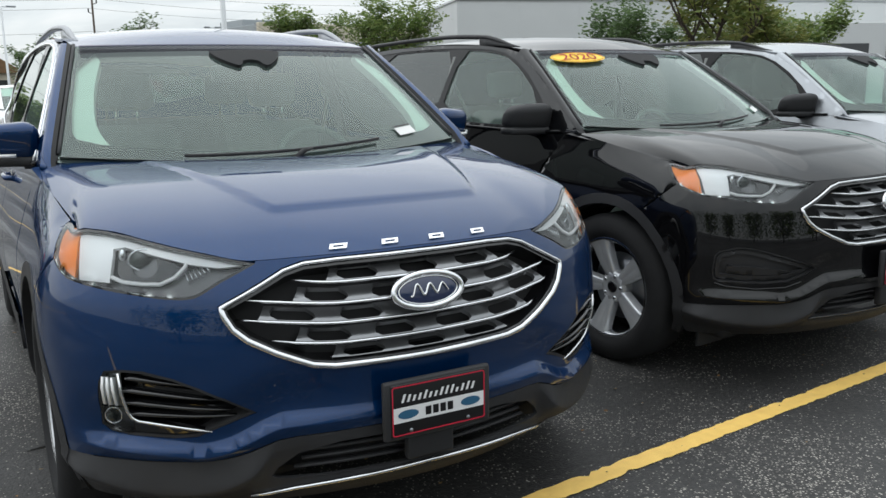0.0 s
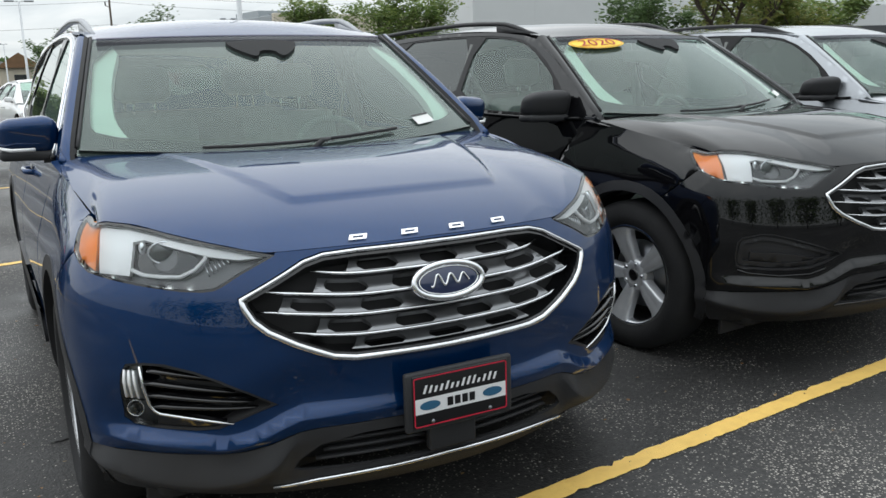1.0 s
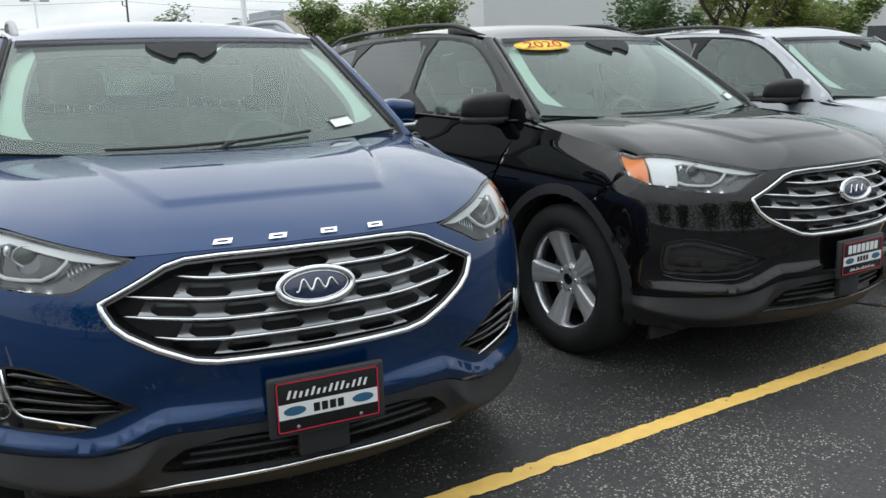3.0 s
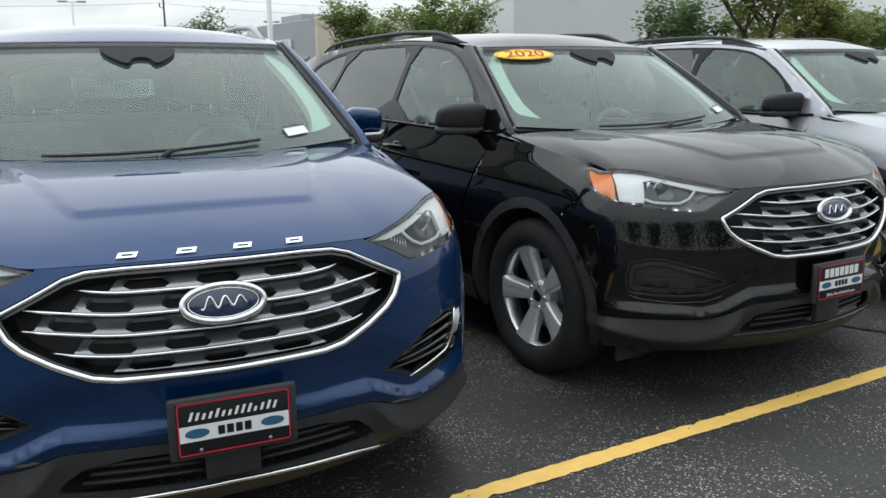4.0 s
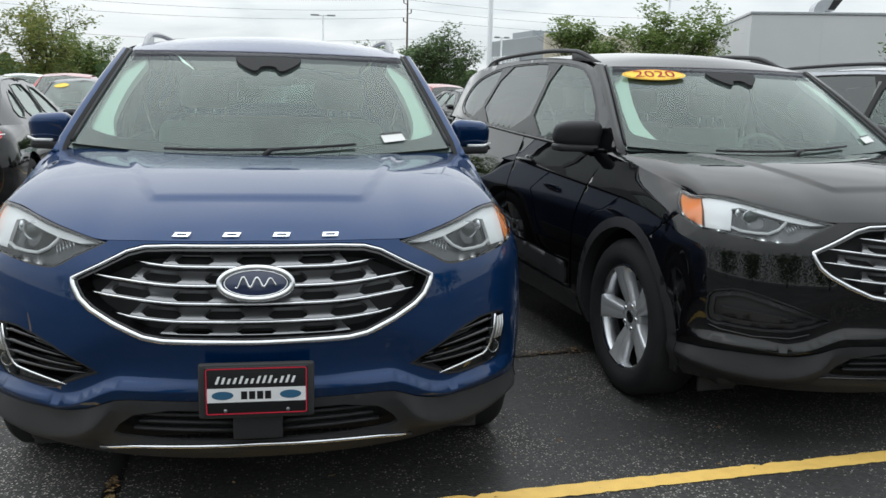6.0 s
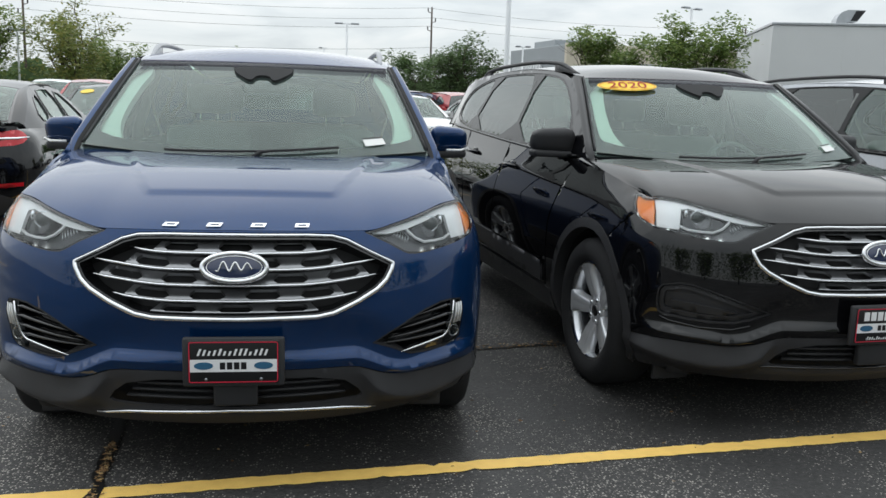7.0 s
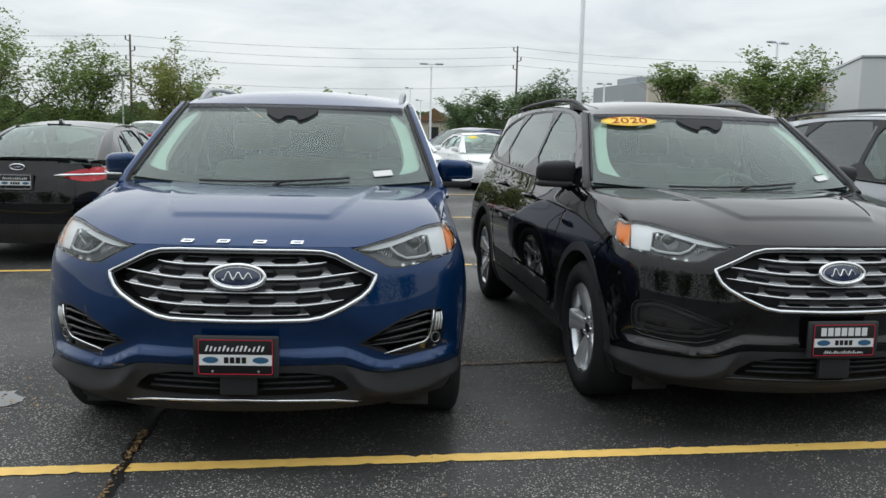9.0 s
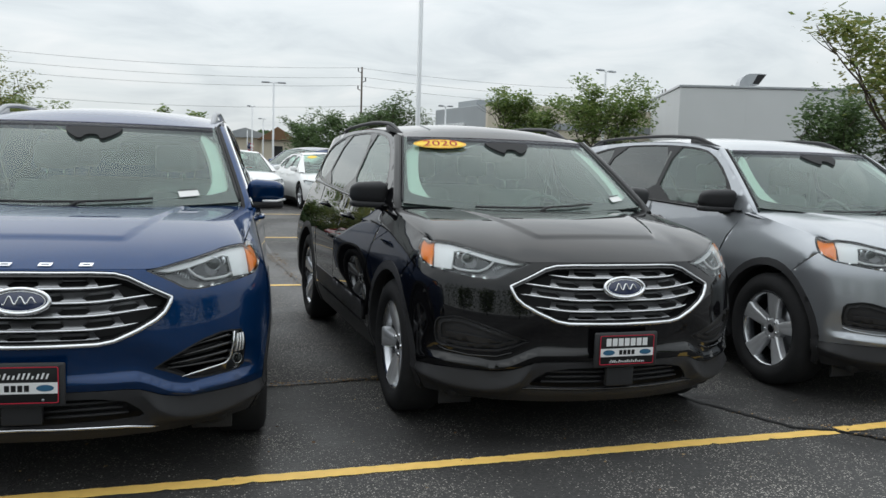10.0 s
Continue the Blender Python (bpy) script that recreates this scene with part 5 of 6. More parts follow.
def tree(name, label, x, y, height, spread, leaf, seed, count=2600, leaf_size=.13, trunk_share=.3, dense_low=False):
    """Tapered trunk, forking limbs and a crown of leaf sprays in uneven layers."""
    rng = random.Random(seed)
    t = thing(name, label, "tree", "lot trees", pose(x, y, 0, 0, 0, rng.uniform(0, 360)))
    bm = bmesh.new()
    tips = []

    def limb(p, d, length, r, depth):
        pts, q = [p], d.normalized()
        for _ in range(4):
            q = (q + Vector((rng.uniform(-.25, .25), rng.uniform(-.25, .25), rng.uniform(-.02, .22)))).normalized()
            pts.append(pts[-1] + q * length / 4)
        b = tube(pts, [r * (1 - .16 * k) for k in range(5)], 6)
        me = bpy.data.meshes.new("limb")
        b.to_mesh(me), b.free()
        bm.from_mesh(me)
        bpy.data.meshes.remove(me)
        tips.extend(pts[2:])
        if depth:
            for k in range(3):
                a = rng.uniform(0, 6.3)
                out = Vector((math.cos(a), math.sin(a), rng.uniform(.05, .7)))
                limb(pts[rng.choice((2, 3, 4))], q * .6 + out * .8, length * rng.uniform(.55, .75), r * .5, depth - 1)

    base = height * trunk_share
    stem = tube([(0, 0, -.1), (.03, .02, base * .5), (.0, .05, base)], [height * .022, height * .018, height * .015], 8)
    me = bpy.data.meshes.new("stem")
    stem.to_mesh(me), stem.free()
    bm.from_mesh(me)
    bpy.data.meshes.remove(me)
    for k in range(7):
        a = 6.283 * k / 7 + rng.uniform(-.3, .3)
        up = rng.uniform(.35, 1.6)
        limb(Vector((0, 0.03, base * rng.uniform(.75, 1.0))), Vector((math.cos(a), math.sin(a), up)), (height - base) * rng.uniform(.42, .6), height * .010, 2)
    part("trunk", bm, BARK, t)
    sx = max(max(abs(p.x), abs(p.y)) for p in tips) / (spread / 2)
    sz = max(p.z for p in tips)
    vs, fs = [], []
    for _ in range(count):
        p = rng.choice(tips)
        c = Vector((p.x / sx * rng.uniform(.9, 1.05), p.y / sx * rng.uniform(.9, 1.05), base * .8 + (p.z - base * .8) * (height - base * .8) / (sz - base * .8)))
        c += Vector((rng.gauss(0, .25), rng.gauss(0, .25), rng.gauss(0, .10))) * (height / 5.5)
        if dense_low and rng.random() < .4:
            c.z *= rng.uniform(.25, .8)
        n0 = len(vs)
        a, w = rng.uniform(0, 6.3), leaf_size * rng.uniform(.5, 1.2)
        u = Vector((math.cos(a), math.sin(a), rng.uniform(-.7, .3))).normalized() * w
        v = u.cross(Vector((rng.uniform(-1, 1), rng.uniform(-1, 1), 1))).normalized() * w * .45
        vs += [tuple(c - u), tuple(c + v - u * .1), tuple(c + u), tuple(c - v + u * .1)]
        fs.append((n0, n0 + 1, n0 + 2, n0 + 3))
    me = bpy.data.meshes.new("crown")
    me.from_pydata(vs, [], fs)
    me.materials.append(leaf)
    crown = new("crown", me)
    crown.parent = t
    return t


def polar(bearing, dist, ex=.9, ey=-3.5):
    a = radians(bearing)
    return ex + dist * math.sin(a), ey + dist * math.cos(a)


TREES = (  # bearing, distance, height, spread, leaf, label
    (17.4, 42, 5.0, 3.6, LEAF_GREEN, "young green lot tree with open crown"),
    (22.4, 40, 5.6, 5.2, LEAF_GREEN, "broad green lot tree in front of the grey building"),
    (37.0, 33, 5.0, 4.6, LEAF_DARK, "dark green tree beside the grey building"),
    (40.6, 25, 6.6, 5.5, LEAF_OLIVE, "olive green tree with drooping branches"),
    (44.5, 34, 5.0, 6.0, LEAF_OLIVE, "olive green tree near the low building"),
    (47.5, 38, 4.6, 5.0, LEAF_GREEN, "green tree near the low building"),
    (-25.5, 44, 6.2, 8.5, LEAF_GREEN, "wide green roadside tree"),
    (-20.6, 46, 6.0, 6.5, LEAF_GREEN, "green roadside tree with bare twigs"),
    (-15.6, 48, 6.4, 6.0, LEAF_OLIVE, "olive roadside tree turning yellow at its top"),
    (-13.2, 52, 4.6, 4.6, LEAF_GREEN, "low dark green roadside tree"),
    (-29.5, 44, 6.6, 7.0, LEAF_AUTUMN, "yellow-green tree by the roadside"),
    (-33.5, 42, 6.6, 7.0, LEAF_GREEN, "tall green roadside tree"),
    (9.3, 78, 7.4, 6.0, LEAF_DARK, "dense dark tree behind the lot"),
    (7.9, 80, 6.6, 4.6, LEAF_DARK, "dense dark tree beyond the lot"),
    (5.4, 74, 5.6, 7.0, LEAF_DARK, "dark tree behind parked cars"),
    (3.2, 80, 4.8, 7.0, LEAF_DARK, "dark low tree behind parked cars"),
    (-5.2, 60, 4.4, 4.2, LEAF_GREEN, "small green tree far behind the lot"),
    (52.0, 60, 7.0, 5.0, LEAF_DARK, "dark conifer-like tree far off"),
    (55.0, 58, 7.0, 5.5, LEAF_DARK, "dark tree at the lot's far edge"),
    (57.5, 60, 8.0, 6.0, LEAF_DARK, "tall dark tree at the lot's edge"),
)
for k, (b, d, h, w, leaf, text) in enumerate(TREES):
    far = d > 55
    tree("tree", text, *polar(b, d), h * (1.0 if b < -22 else .93 if b < -10 else .95), w, leaf, 100 + k, 8000 if b < -10 else 7500 if not far else 5500, .115 if not far else .17, .26, dense_low=far or b < -10 or leaf is LEAF_DARK)
# trees that stand behind the way, seen in the cars' gloss
for k, (x, y, h, w) in enumerate(((-14, -24, 8, 8), (-5, -27, 9, 9), (4, -25, 8, 8), (13, -26, 9, 9), (22, -22, 8, 8), (-23, -20, 8, 8), (30, -14, 8, 8))):
    tree("tree", "green tree across the drive, mirrored in the paint", x, y, h, w, LEAF_GREEN, 300 + k, 1300, .42, .2, dense_low=True)


def woods(name, label, b0, b1, dist, height, seed, count):
    """A far belt of trees with an uneven top."""
    rng = random.Random(seed)
    vs, fs = [], []
    for _ in range(count):
        b = rng.uniform(b0, b1)
        top = height * (.62 + .38 * noise.noise(Vector((b * .55, seed, 0))) + .18 * noise.noise(Vector((b * 2.3, seed, 4))))
        x, y = polar(b, dist + rng.uniform(-4, 4))
        c = Vector((x, y, max(.2, top * rng.random() ** .6)))
        w = rng.uniform(.3, .9) * dist / 110
        a = rng.uniform(0, 6.3)
        u, v = Vector((math.cos(a), math.sin(a), rng.uniform(-.5, .5))) * w, Vector((rng.uniform(-.3, .3), rng.uniform(-.3, .3), 1)) * w * .7
        n0 = len(vs)
        vs += [tuple(c - u), tuple(c + v), tuple(c + u), tuple(c - v)]
        fs.append((n0, n0 + 1, n0 + 2, n0 + 3))
    me = bpy.data.meshes.new(name)
    me.from_pydata(vs, [], fs)
    me.materials.append(LEAF_DARK)
    return tagged(new(name, me), label, "woods", kind="stuff")


woods("far_woods", "dark far belt of trees on the horizon", -42, 12, 130, 5.6, 5, 9000)
woods("roadside_shrubs", "dark green shrubs under the roadside trees", -40, -11.6, 52, 3.0, 7, 6000)
woods("far_woods", "dark far belt of trees behind the buildings", 10, 64, 120, 6.0, 6, 9000)
# unseen belt behind the way, added to darken what the car fronts reflect
woods("unseen_tree_belt", "unseen green belt of trees added to darken reflections in the paint", 105, 255, 34, 13.0, 8, 9000)

# ---- buildings ----
WALL_PALE = material("pale_grey_render", (.62, .635, .635), .8, vary=.06, scale=.6, bump=.2, bump_scale=30)
WALL_GREY = material("grey_panel", (.32, .345, .36), .6, vary=.08, scale=.8)
WALL_TAN = material("tan_render", (.62, .56, .45), .85, vary=.08, scale=.7)
ROOF_BROWN = material("brown_shingle", (.20, .115, .06), .85, vary=.3, scale=3)
ORANGE = material("orange_canopy", (.75, .28, .05), .5)
STEEL = material("galvanised_steel", (.42, .44, .46), .4, .8, vary=.15, scale=4)
POLE_WHITE = material("white_painted_pole", (.74, .76, .77), .45, vary=.08, scale=3)
WOOD_POLE = material("weathered_pole", (.10, .08, .065), .9, vary=.3, scale=6)
WINDOW = material("dark_shop_window", (.02, .024, .028), .08, coat=.5)
WIRE = material("black_cable", (.02, .02, .02), .6)


def walls(name, x0, y0, ang, w, d, h, mat, parent, panels=0):
    """A block whose front left corner stands at (x0, y0), front running at the angle."""
    m = pose(x0, y0, 0, 0, 0, ang)
    ob = part(name, block(0, w, 0, d, -.1, h, .03, m), mat, parent, flat_shade=True)
    for k in range(1, panels):
        part("panel_joint", block(w * k / panels - .02, w * k / panels + .02, -.012, .02, 0, h - .25, 0, m), mat, ob, flat_shade=True)
    return ob, m


hall = thing("grey_hall", "large pale grey flat-roofed hall with a parapet", "building")
cx, cy = polar(27.2, 45)
ob, m = walls("wall", cx, cy, -17.5, 26, 22, 5.35, WALL_PALE, hall, 8)
part("parapet", block(-.06, 26.06, -.06, 22.06, 5.35, 5.47, .02, m), STEEL, hall, flat_shade=True)
part("wall_lamp", block(6.6, 7.0, -.22, 0, 3.1, 3.3, .03, m), POLE_WHITE, hall)
part("wall_vent", block(8.4, 8.6, -.12, 0, 3.2, 3.7, .03, m), STEEL, hall)
low, m2 = walls("low_wing", *polar(45.6, 44), -17.5, 14, 10, 3.9, WALL_PALE, hall)
for k in range(4):
    part("doorway", block(1.2 + k * 3, 3.2 + k * 3, -.04, .3, .0, 2.9, 0, m2), WINDOW, low, flat_shade=True)
vent = thing("roof_duct", "large curved galvanised roof duct on the grey hall", "roof duct")
duct_at = m @ Matrix.Translation((3.55, 3.0, 5.4))
arc = [(0.0, 0.0), (0.0, .38)] + [(.60 - .60 * math.cos(radians(a)), .38 + .62 * math.sin(radians(a))) for a in (20, 40, 60, 80, 90)] + [(1.0, 1.0), (1.36, .98)]
low = [(.52, 0.0), (.52, .30)] + [(.60 - .08 * math.cos(radians(a)), .34 + .08 * math.sin(radians(a))) for a in (20, 40, 60, 80, 90)] + [(.72, .42), (.98, .42)]
bm = bmesh.new()
rings = [[bm.verts.new(duct_at @ Vector((x, y, z))) for x, y, z in ((a[0], 0, a[1]), (a[0], 1.0, a[1]), (b[0], 1.0, b[1]), (b[0], 0, b[1]))] for a, b in zip(arc, low)]
for r0, r1 in zip(rings[:-1], rings[1:]):
    for k in range(4):
        bm.faces.new((r0[k], r0[(k + 1) % 4], r1[(k + 1) % 4], r1[k]))
bmesh.ops.recalc_face_normals(bm, faces=bm.faces[:])
part("duct", bm, STEEL, vent, flat_shade=True)
# dark quad on the duct's side paints the shade of its open mouth
bm = bmesh.new()
bm.faces.new([bm.verts.new(duct_at @ Vector((x, -.006, z))) for x, z in ((.66, .46), (.99, .46), (1.33, .95), (.90, .95))])
part("mouth_shade", bm, DARK, vent)
part("curb", block(-.05, 1.25, -.05, 1.05, 0, .30, .01, duct_at), POLE_WHITE, vent)
shop = thing("dealer_building", "grey and cream single-storey dealership building", "building")
sx, sy = polar(11.55, 58)
ex, ey = polar(14.86, 50)
front, lean = math.hypot(ex - sx, ey - sy), math.degrees(math.atan2(ey - sy, ex - sx))
s1, m3 = walls("wall", sx, sy, lean, front, 12, 4.6, WALL_GREY, shop)
part("tower", block(front * .12, front * .5, 1.2, 3.5, 4.6, 5.15, .03, m3), WALL_GREY, shop, flat_shade=True)
for k in range(11):
    w = front * .052
    part("sign_bar", block(front * .08 + k * w, front * .08 + (k + .66) * w, -.14, -.02, 3.15, 3.62, .01, m3), POLE_WHITE, s1, flat_shade=True)
for k in range(4):
    part("shop_window", block(front * (.12 + .19 * k), front * (.295 + .19 * k), -.06, .1, .7, 2.45, 0, m3), WINDOW, s1, flat_shade=True)
part("window_head", block(front * .10, front * .90, -.10, .0, 2.45, 2.58, .01, m3), STEEL, s1, flat_shade=True)
corner = m3 @ Vector((front + .33, -.03, 0))
s2, m4 = walls("cream_wing", corner.x, corner.y, lean + 90, 12, .3, 4.68, WALL_TAN, shop)
part("fascia", block(1.6, 12.05, -.10, .0, 3.3, 3.7, .02, m4), WALL_GREY, s2, flat_shade=True)
for k in range(4):
    part("shop_window", block(1.8 + k * 2.6, 3.8 + k * 2.6, -.06, .1, .3, 2.8, 0, m4), WINDOW, s2, flat_shade=True)


def gable(parent, m, w, d, h, rise, mat):
    bm = bmesh.new()
    a = [bm.verts.new(m @ Vector(v)) for v in ((-.4, -.4, h), (w + .4, -.4, h), (w + .4, d + .4, h), (-.4, d + .4, h), (w / 2, -.4, h + rise), (w / 2, d + .4, h + rise))]
    for f in ((0, 1, 4), (2, 3, 5), (1, 2, 5, 4), (3, 0, 4, 5), (0, 3, 2, 1)):
        bm.faces.new([a[k] for k in f])
    bmesh.ops.recalc_face_normals(bm, faces=bm.faces[:])
    part("roof", bm, mat, parent, flat_shade=True)


inn = thing("tan_building", "tan building with brown gabled roofs", "building")
bx, by = polar(-2.6, 92)
ob, m5 = walls("wall", bx, by, 0, 6.0, 8, 2.9, WALL_TAN, inn)
gable(inn, m5, 6.0, 8, 2.9, 1.0, WALL_GREY)
ob, m6 = walls("porch", bx + 4.6, by - 4, 0, 3.2, 4, 2.7, WALL_TAN, inn)
gable(inn, m6, 3.2, 4, 2.7, 1.3, ROOF_BROWN)
part("doorway", block(1.1, 2.1, -.05, .2, 0, 2.1, 0, m6), WINDOW, ob, flat_shade=True)
fuel = thing("fuel_station_canopy", "orange-edged filling station canopy on posts", "canopy")
fx, fy = polar(-11.6, 120)
part("canopy", block(0, 7, 0, 7, 2.7, 3.5, .03, pose(fx, fy, 0)), ORANGE, fuel, flat_shade=True)
for a, b in ((1, 1), (6, 1), (1, 6), (6, 6)):
    part("post", tube([(fx + a, fy + b, -.1), (fx + a, fy + b, 2.8)], .12, 8), POLE_WHITE, fuel)


# ---- poles and cables ----
def lamp_post(label, x, y, h, r, heads=2, turn=0.0):
    t = thing("street_lamp", label, "lamp post", "lot lamps", pose(x, y, 0, 0, 0, turn))
    part("pole", tube([(0, 0, -.1), (0, 0, .6), (0, 0, h)], [r * 1.5, r, r * .8], 10), POLE_WHITE, t)
    part("footing", spin([(0, 0), (0, .0), (.55, r * 2.6), (.6, r * 2.3), (.6, 0)], "Z", 14), WALL_PALE, t) if r > .06 else None
    w = .75 if r > .07 else .4
    part("arm", tube([(-w * .6, 0, h), (w * .6, 0, h)], .03, 6), POLE_WHITE, t)
    for s in (-1, 1)[:heads]:
        part("lamp_head", block(s * w * .7 - w * .35, s * w * .7 + w * .35, -.13, .13, h - .03, h + .07, .03), STEEL, t)
    return t


lamp_post("tall white square lot lamp pole with a bracket", 5.53, 21.75, 9.2, .075, 2, 20)
lamp_post("white twin-headed lot lamp pole", 1.95, 55, 6.0, .075)
lamp_post("white twin-headed lot lamp pole behind the tree", *polar(22.5, 50), 6.6, .08, 2, 30)
lamp_post("thin white lamp pole by the roadside trees", *polar(-18.3, 46), 3.9, .05)
lamp_post("thin white lamp pole far off", *polar(-.3, 70), 5.0, .05, 1)
lamp_post("thin white lamp pole near the tan building", *polar(.4, 74), 4.2, .05, 1)
lamp_post("white lamp pole near the dealership building", *polar(12.2, 50), 4.4, .06)
lamp_post("white lamp pole beyond the silver car", *polar(53.0, 34), 7.0, .09)


def utility_pole(label, x, y, h, turn):
    t = thing("utility_pole", label, "utility pole", "utility poles", pose(x, y, 0, 0, 0, turn))
    part("pole", tube([(0, 0, -.2), (0, 0, h)], [.14, .09], 8), WOOD_POLE, t)
    for k, z in enumerate((h - .5, h - 1.5, h - 2.4)):
        side = 1 if k % 2 else -1
        part("bracket", tube([(0, 0, z - .15), (side * .42, 0, z)], .04, 6), WOOD_POLE, t)
        part("insulator", spin([(z, 0), (z, .06), (z + .35, .07), (z + .4, 0)], "Z", 8, (side * .42, 0, 0)), WIRE, t)
    return t


POLES = ((12.0, 91.4, 11.0), (-27.0, 84, 10.4), (-66.0, 77, 10.4), (51.0, 98, 11.0), (38.0, 60, 8.0))
for k, (x, y, h) in enumerate(POLES):
    utility_pole("weathered wooden utility pole with crossarms", x, y, h, 10)
order = (2, 1, 0, 3)
for dz, dx in ((-.1, -.42), (-1.1, .42), (-2.0, -.42), (-4.2, 0)):
    pts = []
    for a, b in zip(order[:-1], order[1:]):
        p, q = POLES[a], POLES[b]
        for k in range(12):
            t = k / 12
            pts.append((p[0] + (q[0] - p[0]) * t + dx, p[1] + (q[1] - p[1]) * t, p[2] + (q[2] - p[2]) * t + dz - 1.1 * 4 * t * (1 - t) * .6))
    tagged(part("overhead_cable", tube(pts, .013, 4), WIRE), "thin black overhead cable between poles", "cable")
flag = thing("flag_pole", "thin white flag pole with a hanging flag", "flag pole", "", pose(*polar(-.6, 82), 0))
part("pole", tube([(0, 0, -.1), (0, 0, 3.4)], .04, 6), POLE_WHITE, flag)
for k in range(7):
    z = 1.2 + .16 * k
    part("flag_stripe", sheet(lambda u, v, z=z: Vector((u * .55, .08 * math.sin((z + v) * 9) + .05 * u, z + v - .1 * u)), [(0, 0), (1, 0), (1, .16), (0, .16)], (), .15, lip=0), WHITE_PLATE if k % 2 else RED_INK, flag)
part("flag_corner", sheet(lambda u, v: Vector((u * .3, .08 * math.sin((1.75 + v) * 9) + .03 * u - .01, 1.75 + v - .06 * u)), [(0, 0), (1, 0), (1, .58), (0, .58)], (), .15, lip=0), BADGE_BLUE, flag)


# ---- other cars ----
KINDS = {
    "sedan": dict(length=4.87, half=.926, lip=.735, belt=curve(.3, .78, .6, .83, .95, .875, 1.25, .93, 2.4, .955, 3.6, .985, 4.4, 1.0), hood_end=1.18, hood_z=.93,
                  ws=((.70, 1.14, .93), (.535, 2.02, 1.385)), roof=(curve(0, 2.05, 1, 3.45), curve(0, .54, .4, .555, 1, .51), curve(0, 1.385, .25, 1.432, .6, 1.432, 1, 1.375)),
                  rear=((.51, 3.45, 1.375), (.62, 4.28, 1.06)), deck=4.28, deck_z=1.055, tail_z=1.045, arch=(.965, 3.815), tyre=.335, rim=.22,
                  side_top=[(2.05, 1.372), (2.35, 1.412), (2.8, 1.424), (3.2, 1.408), (3.5, 1.352), (3.9, 1.20), (4.25, 1.03)],
                  windows=[[(1.62, .985), (2.06, 1.315), (2.42, 1.368), (2.47, .995)], [(2.55, 1.0), (2.51, 1.372), (2.95, 1.375), (3.18, 1.355), (3.30, 1.02)], [(3.38, 1.03), (3.27, 1.335), (3.5, 1.275), (3.80, 1.07)]], glass_lean=(.845, .29, .95, .45)),
    "hatch": dict(length=4.6, half=.92, lip=.90, belt=curve(.3, .95, .6, 1.0, .95, 1.04, 1.25, 1.085, 2.4, 1.10, 3.6, 1.14, 4.4, 1.17), hood_end=1.1, hood_z=1.085,
                  ws=((.73, 1.05, 1.085), (.57, 1.78, 1.52)), roof=(curve(0, 1.8, 1, 4.15), curve(0, .575, .4, .60, 1, .54), curve(0, 1.52, .3, 1.60, .7, 1.585, 1, 1.50)),
                  rear=((.54, 4.15, 1.50), (.74, 4.5, 1.15)), deck=4.5, deck_z=1.15, tail_z=1.13, arch=(.92, 3.62), tyre=.35, rim=.225,
                  side_top=[(1.8, 1.508), (2.1, 1.56), (2.7, 1.582), (3.4, 1.57), (3.9, 1.52), (4.15, 1.48), (4.45, 1.2)],
                  windows=[[(1.5, 1.14), (1.85, 1.44), (2.3, 1.51), (2.36, 1.15)], [(2.44, 1.155), (2.40, 1.515), (3.1, 1.51), (3.3, 1.18)], [(3.38, 1.19), (3.2, 1.505), (3.6, 1.46), (3.95, 1.30), (3.9, 1.22)]], glass_lean=(.855, .27, 1.10, .46)),
}


